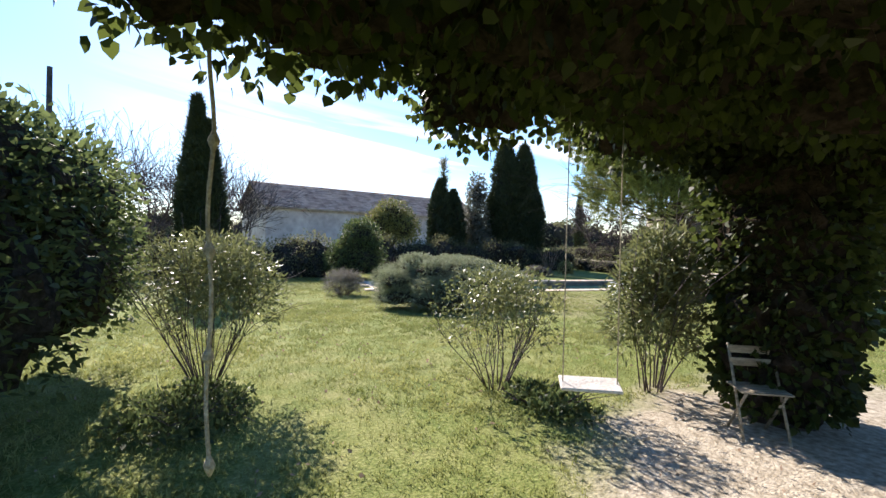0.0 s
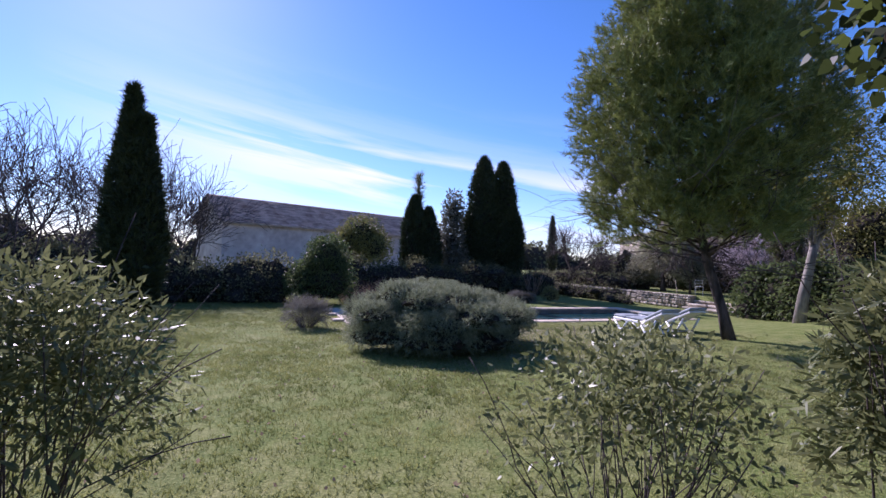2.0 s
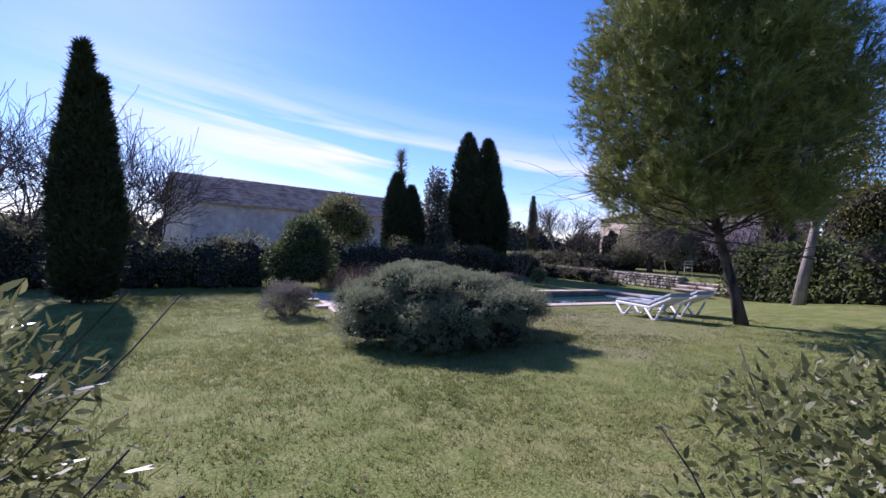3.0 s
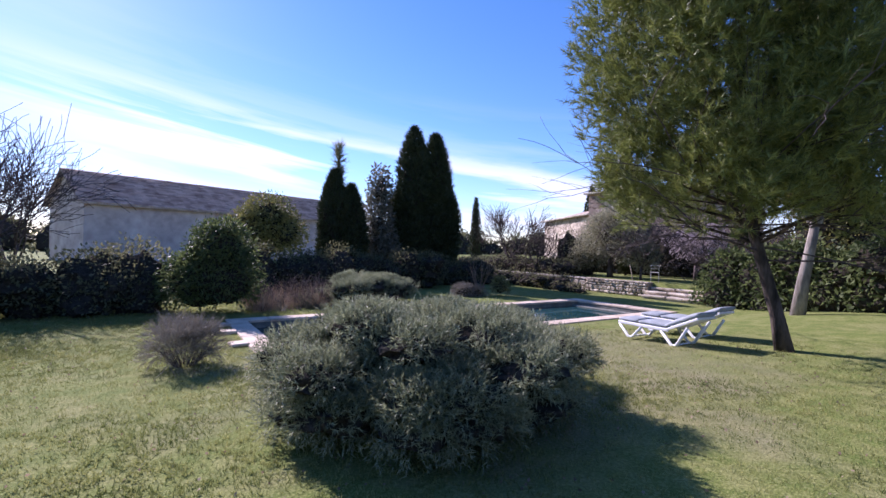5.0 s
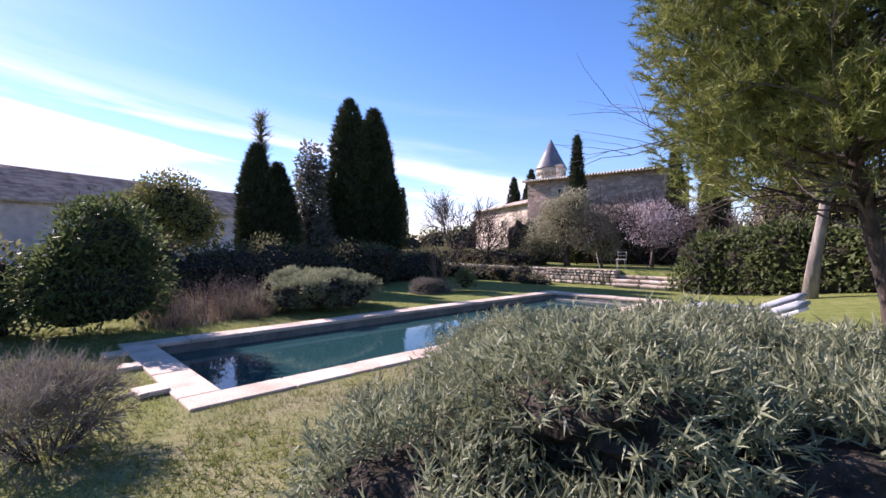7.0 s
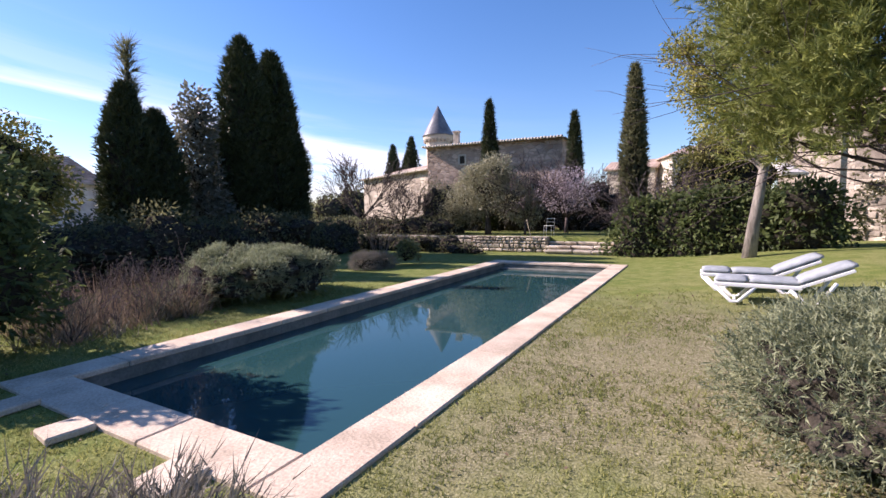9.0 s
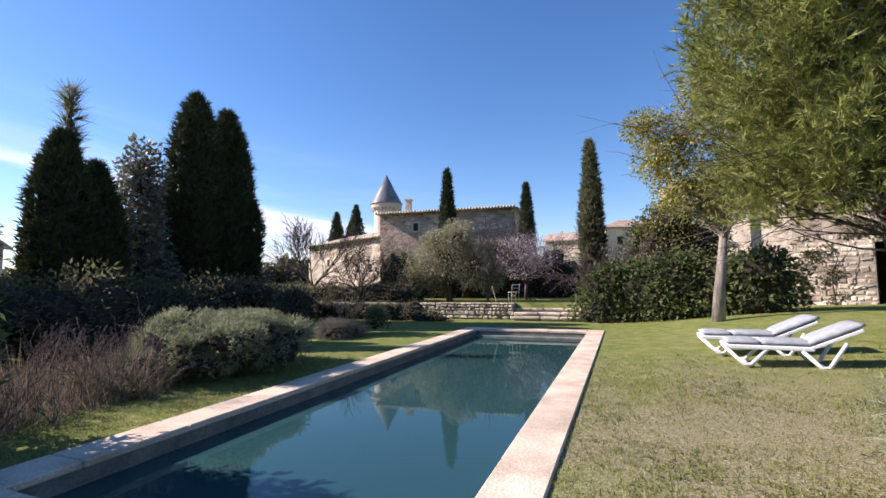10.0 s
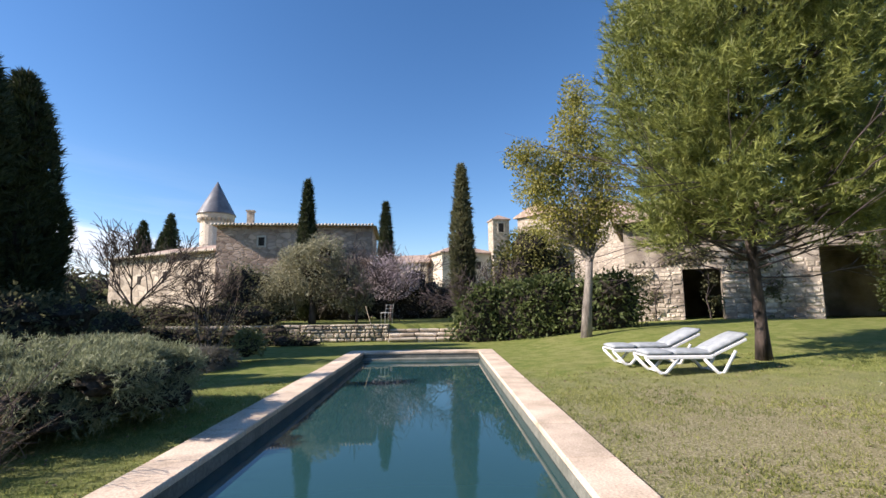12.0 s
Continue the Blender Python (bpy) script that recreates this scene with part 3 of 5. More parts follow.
# ---- loungers ----
def lounger(at, turn, rise):
    """White moulded sun lounger along +x, its head at +x, with a three-part grey mattress."""
    o = thing("sun_lounger", "white plastic sun lounger with grey cushion on the lawn", "sun lounger", at, turn, "sun loungers")
    o.scale = (0.93, 0.93, 0.97)
    W, H = 0.66, 0.315
    for s in (-1, 1):
        boxes("side_rail", [((-0.35, s * (W / 2 - 0.03), H), (1.28, 0.055, 0.07))], M["white"], o, 0.015)
        for x0, w in ((-0.66, 0.3), (0.42, 0.3)):
            pts = [(x0 - w, s * (W / 2 - 0.03), H - 0.03), (x0 - 0.055, s * (W / 2 - 0.03), 0.03), (x0 + 0.055, s * (W / 2 - 0.03), 0.03), (x0 + w, s * (W / 2 - 0.03), H - 0.03 + (0.14 if x0 > 0 else 0))]
            tubes("leg", [(pts, [0.03, 0.032, 0.032, 0.03])], M["white"], o, 8)
    for x in (-0.66, 0.42):
        boxes("cross_bar", [((x, 0, 0.034), (0.05, W - 0.09, 0.035))], M["white"], o, 0.008)
    for i in range(9):
        boxes("slat", [((-0.92 + i * 0.135, 0, H + 0.02), (0.11, W - 0.12, 0.02))], M["white"], o, 0.006)
    B = pose(0.27, 0, H + 0.02, 0, -rise, 0)
    boxes("back_frame", [((0.36, s * (W / 2 - 0.04), 0), (0.74, 0.05, 0.05), B) for s in (-1, 1)] + [((0.71, 0, 0), (0.05, W - 0.1, 0.05), B)] + [((0.08 + 0.13 * i, 0, 0), (0.1, W - 0.12, 0.02), B) for i in range(5)], M["white"], o, 0.008, "white backrest frame")
    for c, s, m in (((-0.71, 0, H + 0.075), (0.5, W - 0.04, 0.11), None), ((-0.06, 0, H + 0.075), (0.76, W - 0.04, 0.11), None), ((0.39, 0, 0.075), (0.8, W - 0.04, 0.14), B)):
        bm = bmesh.new()
        r = bmesh.ops.create_grid(bm, x_segments=10, y_segments=8, size=0.5)
        bmesh.ops.solidify(bm, geom=bm.faces[:], thickness=1.0)
        for v in bm.verts:
            top = v.co.z > -0.1 and abs(v.co.z) < 0.5
            ex, ey = abs(v.co.x) * 2, abs(v.co.y) * 2
            puff = (1 - ex ** 6) * (1 - ey ** 6)
            zz = (0.5 if v.co.z >= 0 else -0.5) * (0.35 + 0.65 * puff)
            v.co = Vector((v.co.x * s[0] + c[0], v.co.y * s[1] + c[1], zz * s[2] + c[2]))
        if m:
            bmesh.ops.transform(bm, matrix=m, verts=bm.verts[:])
        part("cushion", bm, M["cushion"], o, "pale grey cushion", True)
    return o


lounger((-10.5, 10.45, height(-10.5, 10.45) - 0.005), -3, 24)
lounger((-10.7, 11.55, height(-10.7, 11.55) - 0.005), 0, 24)


# ---- plants ----
def shrub(name, label, category, at, blobs, mat, n, leaf, seed, core=True, kind_="leaf", group="", depth=0.35, spread=0.9, count=10, along=0.12, stems=None, full=False, thin=0.0, gap=None, start=False):
    o = thing(name, label, category, at, group=group, start=start)
    rng = np.random.default_rng(seed)
    P, N = on_blobs(rng, blobs, n, depth)
    P = np.concatenate([P]) if len(P) else P
    # thin: fewer leaves low down, so the dark inner mass reads as shade
    k = (P[:, 2] > 0.02) & (rng.random(len(P)) < np.clip(P[:, 2] / max(0.05, thin) - 0.1, 0.12, 1))
    if gap:
        k &= gappy(P, *gap)
    P, N = P[k], N[k]
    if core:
        lump("inner_shade_mass", blobs, M["core"], o, 0.8 if group == "junipers" else 0.64, seed=seed)
    if kind_ == "leaf":
        leaf_mesh("foliage", rng, P, N, leaf[0], leaf[1], M[mat], o, spread, full=full)
    else:
        blade_mesh("foliage", rng, P, N, count, leaf[0], leaf[1], M[mat], o, spread, along)
    if stems:
        lines = []
        for i in range(stems[0]):
            a = rng.random() * 6.28
            r = stems[1] * (0.4 + 0.6 * rng.random())
            h = stems[2] * (0.7 + 0.4 * rng.random())
            branchy(rng, (0.12 * math.cos(a), 0.12 * math.sin(a), 0), (r * math.cos(a), r * math.sin(a), h), math.hypot(r, h), 0.009, 1, 0.4, 0.08, lines, 3)
        tubes("stem", lines, M["twig"], o, 4)
    return o


def mound(rx, ry, h, seed, n=10):
    """Overlapping masses that make a spreading, uneven mound."""
    r = random.Random(seed)
    b = [((0, 0, h * 0.42), (rx * 0.78, ry * 0.78, h * 0.55))]
    for i in range(n):
        a = 6.283 * i / n + r.uniform(-0.2, 0.2)
        k = r.uniform(0.5, 0.68)
        b.append(((rx * k * math.cos(a), ry * k * math.sin(a), h * r.uniform(0.3, 0.55)), (rx * r.uniform(0.3, 0.42), ry * r.uniform(0.3, 0.42), h * r.uniform(0.32, 0.48))))
    return b


def tiers(rx, ry, h, seed):
    """Layered masses with dips between them, as of a spreading juniper."""
    r = random.Random(seed)
    b = [((0, 0, h * 0.45), (rx * 0.78, ry * 0.78, h * 0.46))]
    for ring, (k, z, n) in enumerate(((0.7, 0.34, 12), (0.74, 0.6, 11), (0.46, 0.8, 8), (0.12, 0.86, 2))):
        for i in range(n):
            a = 6.283 * i / n + ring * 0.5 + r.uniform(-0.25, 0.25)
            q = k * r.uniform(0.85, 1.12)
            b.append(((rx * q * math.cos(a), ry * q * math.sin(a), h * z * r.uniform(0.85, 1.15)), (rx * r.uniform(0.22, 0.33), ry * r.uniform(0.22, 0.33), h * r.uniform(0.14, 0.2))))
    return b


shrub("juniper_bush", "large spreading grey-green juniper on the lawn beside the pool", "bush", (-9.1, 3.98, height(-9.1, 3.98) - 0.05), tiers(1.45, 1.6, 1.1, 1) + [((-1.4, 0.95, 0.4), (0.95, 0.95, 0.52)), ((-0.95, 1.65, 0.4), (0.85, 0.85, 0.5))], "juniper", 52000, (0.05, 0.009), 11, thin=0.5, gap=(8.0, -1.2), kind_="blade", group="junipers", depth=0.25, spread=0.6, count=12, along=0.15)
shrub("juniper_bush", "low spreading juniper beyond the pool coping", "bush", (-19.6, 7.75, 0), tiers(1.3, 1.6, 0.95, 2), "juniper", 22000, (0.065, 0.012), 12, thin=0.5, gap=(6.0, -0.6), kind_="blade", group="junipers", depth=0.22, spread=0.6, count=11, along=0.16)
shrub("lavender_bush", "dry grey lavender bush on the lawn by the pool", "bush", (-13.25, 1.98, 0.0), [((0.1, 0.1, 0.36), (0.45, 0.36, 0.26)), ((-0.3, -0.15, 0.4), (0.34, 0.3, 0.28)), ((0.35, -0.2, 0.32), (0.36, 0.3, 0.24)), ((-0.1, 0.25, 0.32), (0.34, 0.25, 0.24))], "lavender", 1500, (0.12, 0.007), 13, core=False, stems=(46, 0.36, 0.3), thin=0.35, gap=(9.0, -0.9), kind_="blade", depth=0.7, spread=0.35, count=9, along=0.22)
shrub("laurel_bush", "big rounded dark evergreen bush behind the pool corner", "bush", (-19.3, 3.1, 0), [((0, 0, 0.95), (1.1, 1.15, 1.1)), ((0.05, 0.05, 1.75), (0.85, 0.85, 0.9)), ((-0.3, -0.5, 0.8), (1.0, 1.0, 0.9))], "laurel", 11000, (0.13, 0.05), 14)
o = thing("dry_grass_clump", "tall dry brown stalks along the far pool edge", "dry grass", (-19.75, 5.3, 0))
rng = np.random.default_rng(5)
for i in range(30):
    c = (rng.uniform(-0.9, 0.9), rng.uniform(-1.4, 1.0))
    h = rng.uniform(0.35, 0.85)
    P = np.stack([c[0] + 0.15 * rng.normal(size=22), c[1] + 0.15 * rng.normal(size=22), np.zeros(22)], 1)
    blade_mesh("stalk_tuft", rng, P, np.tile([rng.normal() * 0.3, rng.normal() * 0.3, 1.0], (22, 1)), 4, h, 0.011, M["dry"] if i % 3 else M["grey"], o, 0.45)
    lines = []
    for j in range(4):
        branchy(rng, (c[0], c[1], 0), (rng.normal() * 0.4, rng.normal() * 0.4, 1), h * 0.75, 0.008, 2, 0.6, 0.15, lines, 3)
    tubes("twig", lines, M["twig"], o, 4)
shrub("twiggy_shrub", "vase-shaped shrub with many bare stems and green tips", "shrub", (-3.1, -0.75, 0), [((0, 0, 1.3), (0.78, 0.78, 0.5)), ((0.1, 0.2, 1.05), (0.7, 0.7, 0.55))], "shrub", 8200, (0.066, 0.018), 15, core=False, full=True, depth=0.75, stems=(26, 0.6, 1.15), start=True)
shrub("twiggy_shrub", "open shrub with thin stems and small glossy leaves", "shrub", (-2.3, 2.55, 0), [((0, 0, 0.85), (0.8, 0.8, 0.62)), ((0.1, 0.1, 1.08), (0.62, 0.62, 0.42))], "shrub", 3600, (0.056, 0.022), 16, core=False, full=True, depth=0.85, stems=(20, 0.45, 0.75), start=True)
shrub("oleander_bush", "leafy evergreen bush with long narrow leaves by the tree", "bush", (-1.75, 4.35, 0), [((0, 0, 0.9), (0.55, 0.6, 0.75)), ((0.1, 0.1, 1.45), (0.5, 0.5, 0.55))], "shrub", 6500, (0.105, 0.026), 17, core=False, full=True, depth=0.8, stems=(16, 0.4, 1.4), start=True)
shrub("ground_cover", "low dark leafy plants under the shrub", "plant", (-2.2, -0.75, 0), mound(1.0, 0.7, 0.17, 6, 7), "laurel", 2600, (0.07, 0.035), 18, depth=0.9, core=False, stems=(14, 0.5, 0.16), start=True)
shrub("ground_cover", "low leafy plants and litter under the shrub", "plant", (-1.6, 2.85, 0), mound(0.8, 0.5, 0.12, 7, 6), "laurel", 800, (0.08, 0.05), 19, depth=0.9, core=False, stems=(10, 0.4, 0.12), start=True)
hb = [((1.2 - 1.15 * i, -2.6 + 0.12 * math.sin(i * 2.1), 1.25 + 0.12 * math.sin(i * 1.7)), (0.95, 0.95, 1.3 + 0.15 * math.sin(i * 2.9))) for i in range(6)]
hb += [((0.4, -2.5, 2.5), (0.9, 0.8, 0.8)), ((-0.5, -2.6, 2.6), (0.8, 0.8, 0.75))]
hb += [((-1.2 - 0.9 * i, -2.7 + 0.1 * i, 2.5 - 0.12 * i), (0.75, 0.75, 0.75)) for i in range(4)]
shrub("viburnum_hedge", "tall dark evergreen shrubs along the lawn", "hedge", (0, 0, 0), hb, "laurel", 22000, (0.1, 0.045), 20, full=True, start=True)

# ivy-clad tree whose crown arches over the path
ivy = thing("ivy_tree", "old tree clad in dark ivy, its crown arching over the path", "tree", (-0.65, 5.0, 0), start=True)
rng = np.random.default_rng(21)
tubes("trunk", [([(0, 0, 0), (0.05, -0.05, 1.0), (0.2, -0.15, 2.0), (0.5, -0.3, 3.2)], [0.34, 0.28, 0.24, 0.16])], M["bark"], ivy, 8)
col = [((0, 0, 0.5), (0.62, 0.62, 0.65)), ((0.05, 0, 1.2), (0.68, 0.66, 0.7)), ((0.05, -0.05, 2.0), (0.75, 0.75, 0.75)), ((0.1, -0.1, 2.8), (0.95, 0.95, 0.8))]
# added opaque masses that stop sun and show dark between the ivy leaves
lump("trunk_shade_core", col, M["ivycore"], ivy, 0.85, seed=3)
P, N = on_blobs(rng, col, 15000, 0.25)
leaf_mesh("ivy_coat", rng, P, N, 0.075, 0.07, M["ivy"], ivy, 0.5, 0.5, full=True)
cnt = [((1.45, -4.9), 1.0), ((1.5, -3.5), 1.0), ((0.9, -2.6), 0.95), ((0.1, -1.9), 0.9), ((-0.4, -1.1), 0.5), ((0.35, -3.55), 0.6), ((2.4, -5.6), 1.1), ((2.7, -4.2), 1.2), ((2.3, -3.0), 1.2), ((1.6, -1.4), 1.2), ((0.5, -0.5), 1.2), ((3.8, -5.0), 1.4), ((4.0, -3.0), 1.5), ((3.2, -1.2), 1.5), ((2.0, 0.5), 1.5), ((4.6, -1.0), 1.5), ((-0.2, 0.6), 1.2)]
can = [((c[0], c[1], 3.15 + 0.08 * math.sin(i * 3.3)), (r, r, 0.68)) for i, (c, r) in enumerate(cnt)]
can.append(((0.75, -4.4, 3.25), (0.6, 0.6, 0.6)))
lump("crown_shade_core", can, M["ivycore"], ivy, 0.8, seed=4)
P, N = on_blobs(rng, can, 62000, 0.3, -2)
leaf_mesh("crown", rng, P, N, 0.065, 0.06, M["ivy"], ivy, 0.6, 0.6, full=True)


def conifer(name, label, at, h, r, seed, n=5000, mat="cypress", tips=((0, 0, 1.0),), group="cypresses", blade=(0.22, 0.05), lean=0.0, blunt=1.7, slim=0.72):
    """A columnar cypress: a dense uneven spindle of upright sprays on a short trunk."""
    o = thing(name, label, "tree", at, group=group)
    rng = np.random.default_rng(seed)
    tubes("trunk", [([(0, 0, 0), (0, 0, h * 0.25)], [r * 0.16, r * 0.12])], M["bark"], o, 7)
    Ps, Ns = [], []
    for tx, ty, k in tips:
        bm = bmesh.new()
        hh, w = h * k, r * (1.0 if len(tips) == 1 else slim)
        prof = lambda t: w * (0.55 + 0.45 * math.sin(min(1, t / 0.35) * 1.57)) * (1 - max(0, (t - 0.35) / 0.65) ** blunt) + 0.02
        m = int(n / len(tips))
        t = rng.random(m) ** 1.15
        a = rng.random(m) * 6.283
        ra = np.array([prof(q) for q in t]) * (0.86 + 0.2 * rng.random(m) + 0.1 * np.sin(a * 3 + t * 9 + tx))
        Ps.append(np.stack([tx + ra * np.cos(a) + lean * t * hh, ty + ra * np.sin(a), 0.15 + t * (hh - 0.2)], 1))
        Ns.append(unit(np.stack([np.cos(a) * 0.45, np.sin(a) * 0.45, np.ones(m)], 1)))
        # closed spindle behind the sprays; its dark colour stands for the shade there
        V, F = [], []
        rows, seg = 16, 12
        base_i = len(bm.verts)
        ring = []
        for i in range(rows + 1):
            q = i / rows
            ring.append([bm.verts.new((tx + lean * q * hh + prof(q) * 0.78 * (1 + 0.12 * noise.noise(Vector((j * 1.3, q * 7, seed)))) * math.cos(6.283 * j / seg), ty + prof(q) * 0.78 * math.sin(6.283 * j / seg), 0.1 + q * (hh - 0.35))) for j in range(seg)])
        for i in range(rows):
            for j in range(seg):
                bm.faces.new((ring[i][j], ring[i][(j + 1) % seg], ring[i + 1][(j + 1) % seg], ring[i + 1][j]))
        part("spire_shade_core", bm, M["core"], o)
    blade_mesh("crown", rng, np.concatenate(Ps), np.concatenate(Ns), 5, blade[0], blade[1], M[mat], o, 0.35, 0.12)
    return o


conifer("cypress", "tall dark columnar cypress over the hedge", (-16.4, -2.8, 0), 6.5, 0.78, 31, 8000, tips=((0, 0, 1.0), (0.1, 0.36, 0.87)), blunt=1.15)
conifer("cypress", "dense dark cypress with several tops", (-27.6, 14.4, 0), 8.55, 1.75, 32, 17000, tips=((0, -0.62, 1.0), (0.2, 0.66, 0.97), (0.2, 1.2, 0.66), (-0.2, -1.0, 0.64)), blunt=4.2, slim=0.46, blade=(0.3, 0.06))
conifer("cypress", "dark narrow cypress pair with a thin tip", (-26.6, 9.3, 0), 5.6, 0.95, 33, 7500, tips=((0, -0.4, 1.0), (0, 0.45, 0.88)), blunt=2.6)
conifer("cypress", "thin feathery cypress tip behind dark cypresses", (-26.8, 9.15, 0), 6.9, 0.36, 38, 700, mat="dull", blade=(0.45, 0.025), blunt=1.0)
conifer("cypress", "slim dark green cypress by the old castle", (-21.6, 24.4, 0.6), 6.95, 0.38, 34, 2500)
conifer("cypress", "slim dark green cypress by the old castle", (-18.3, 29.4, 0.6), 6.9, 0.45, 35, 2500)
conifer("cypress", "tall slim green cypress over the garden hedge", (-14.07, 21.7, 0.6), 6.85, 0.42, 36, 3000, mat="dull")
conifer("cypress", "slim far cypress above the roofs", (-45.7, 31.4, 0.6), 6.9, 0.5, 37, 1500)
for i, (x, y, h) in enumerate(((-48.9, 54, 10.4), (-47.2, 55, 9.2), (-45.2, 53, 11.0))):
    conifer("conifer", "dark far conifer above the castle roof", (x, y, 0.6), h, 1.3, 40 + i, 1800, group="far conifers", blade=(0.4, 0.1))


def broad(name, label, at, trunk, blobs, mat, n, leaf, seed, core=0.0, group="", limbs=6, depth=0.6, rad=0.14, lean=(0, 0), bark="bark", reach=0.8):
    """A broad-leaved tree: tapered trunk, forking limbs, a loose crown of leaves."""
    o = thing(name, label, "tree", at, group=group)
    rng = np.random.default_rng(seed)
    top = Vector((lean[0], lean[1], trunk))
    tubes("trunk", [([(0, 0, -0.05), (lean[0] * 0.3, lean[1] * 0.3, trunk * 0.35), (lean[0] * 0.7, lean[1] * 0.7, trunk * 0.7), top], [rad * 1.25, rad, rad * 0.85, rad * 0.7])], M[bark], o, 9)
    lines = []
    for i in range(limbs):
        c, r = blobs[i % len(blobs)]
        t = Vector(c) + Vector(rng.normal(size=3)) * 0.25 * min(r)
        branchy(rng, top * (0.8 + 0.2 * rng.random()), t - top, max(0.5, (t - top).length * reach), rad * 0.45, 2, 0.7, 0.12, lines, 3)
    tubes("limb", lines, M[bark], o, 5)
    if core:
        lump("crown_shade_core", blobs, M["core"], o, core, seed=seed)
    P, N = on_blobs(rng, blobs, n, depth, -2)
    leaf_mesh("crown", rng, P, N, leaf[0], leaf[1], M[mat], o, 1.0, 0.2)
    return o


broad("olive_tree", "grey-green olive tree behind the low stone wall", (-20.5, 21.6, 0.62), 1.1, [((0, 0, 2.2), (1.5, 1.3, 1.25)), ((-1.2, 0.2, 1.6), (1.0, 1.0, 1.1)), ((1.3, 0, 1.7), (1.0, 1.0, 1.1)), ((0.6, -0.4, 3.0), (0.8, 0.7, 0.75)), ((-0.6, 0.2, 2.8), (0.9, 0.8, 0.6)), ((1.9, 0.2, 1.2), (0.7, 0.7, 0.8)), ((-1.9, 0, 1.0), (0.7, 0.7, 0.7))], "olive", 22000, (0.15, 0.035), 51, 0.3)
broad("grey_tree", "loose grey-green tree between dark cypresses", (-27.6, 11.6, 0), 1.4, [((0, 0, 2.9), (0.95, 0.95, 1.7)), ((0.1, 0.1, 4.9), (0.7, 0.7, 1.4)), ((0, 0.2, 1.8), (1.1, 1.1, 1.3))], "grey", 7000, (0.2, 0.09), 52, 0.4, reach=0.5)
broad("evergreen_tree", "rounded dull green tree in front of the barn", (-27, 5.95, 0), 1.6, [((0, 0, 3.15), (1.2, 1.2, 1.2)), ((0.1, 0.55, 2.5), (1.2, 1.2, 1.1)), ((0, -0.7, 2.6), (1.05, 1.05, 1.1))], "greenyellow", 9000, (0.15, 0.07), 53, 0.55)
broad("yellow_tree", "tall loose tree with yellowing leaves and a leaning trunk", (-10.45, 16.6, height(-10.45, 16.6)), 2.6, [((-0.5, 0.5, 4.0), (1.1, 1.1, 0.9)), ((-1.3, 0.4, 4.9), (0.8, 0.8, 0.7)), ((-1.7, 0.4, 6.0), (0.7, 0.7, 0.6)), ((-0.6, 0.5, 5.6), (0.9, 0.9, 0.9)), ((0.1, 0.6, 6.9), (0.85, 0.85, 1.0)), ((0.2, 0.6, 8.1), (0.55, 0.55, 0.9)), ((0.9, 0.6, 4.4), (1.1, 1.1, 1.1)), ((0.9, 0.6, 5.9), (1.0, 1.0, 1.1)), ((0.2, 0.3, 3.4), (0.7, 0.7, 0.6))], "yellow", 26000, (0.11, 0.05), 54, 0, rad=0.15, lean=(0.3, 0.2), limbs=18, depth=0.95, bark="palebark", reach=0.3)

pine = thing("pine_tree", "dense rounded pine with a leaning dark trunk on the lawn", "tree", (-8.65, 11.15, height(-8.65, 11.15)))
rng = np.random.default_rng(61)
tubes("trunk", [([(0, 0, -0.05), (-0.08, -0.12, 0.6), (-0.28, -0.36, 1.7), (-0.5, -0.6, 3.0), (-0.45, -0.85, 5.0), (-0.4, -0.9, 7.2)], [0.16, 0.115, 0.1, 0.09, 0.07, 0.03])], M["bark"], pine, 10)
pr = random.Random(8)
PC = Vector((-0.42, -0.85, 0))  # the crown's axis


def pine_reach(z):
    """The crown's half width at a height: broad below, domed above."""
    if z < 5.0:
        return 2.5 * (0.74 + 0.26 * (z - 2.2) / 2.8)
    return 2.5 * math.sqrt(max(0.01, 1 - ((z - 5.0) / 3.75) ** 2))


pb, ends = [], []
for i in range(150):
    z = 2.35 + 6.1 * (i + 0.5) / 150
    a = i * 2.39996 + pr.uniform(-0.25, 0.25)
    q = pine_reach(z) * pr.uniform(0.82, 1.0) * (0.93 + 0.1 * math.sin(2 * a + 1.0))
    k = pr.uniform(0.42, 0.66)
    pb.append(((PC.x + q * math.cos(a), PC.y + q * math.sin(a), z), (k, k, k * 0.9)))
    ends.append((a, q, z))
for i in range(70):  # the inner growth along the boughs
    z = 2.9 + 4.9 * i / 70
    a = i * 2.39996 + 1.1
    q = pine_reach(z) * pr.uniform(0.35, 0.65)
    pb.append(((PC.x + q * math.cos(a), PC.y + q * math.sin(a), z), (0.6, 0.6, 0.45)))
lines = []
for a, q, z in ends[::2]:
    z0 = min(7.4, max(1.9, z - 0.35 * q))
    s = Vector((-0.5 * min(1, z0 / 3), -0.6 * min(1, z0 / 3) - 0.2 * max(0, (z0 - 3) / 4), z0))
    e = Vector((PC.x + q * 0.9 * math.cos(a), PC.y + q * 0.9 * math.sin(a), z))
    branchy(rng, s, e - s, (e - s).length * 0.9, 0.035, 0, 0.45, 0.05, lines, 3)
    for k in range(4):
        m = s.lerp(e, rng.uniform(0.45, 0.85))
        branchy(rng, m, (e - s).normalized() + Vector(rng.normal(size=3)) * 0.45, rng.uniform(0.3, 0.6), 0.012, 0, 0.4, 0.08, lines, 2)
tubes("limb", lines, M["bark"], pine, 5)
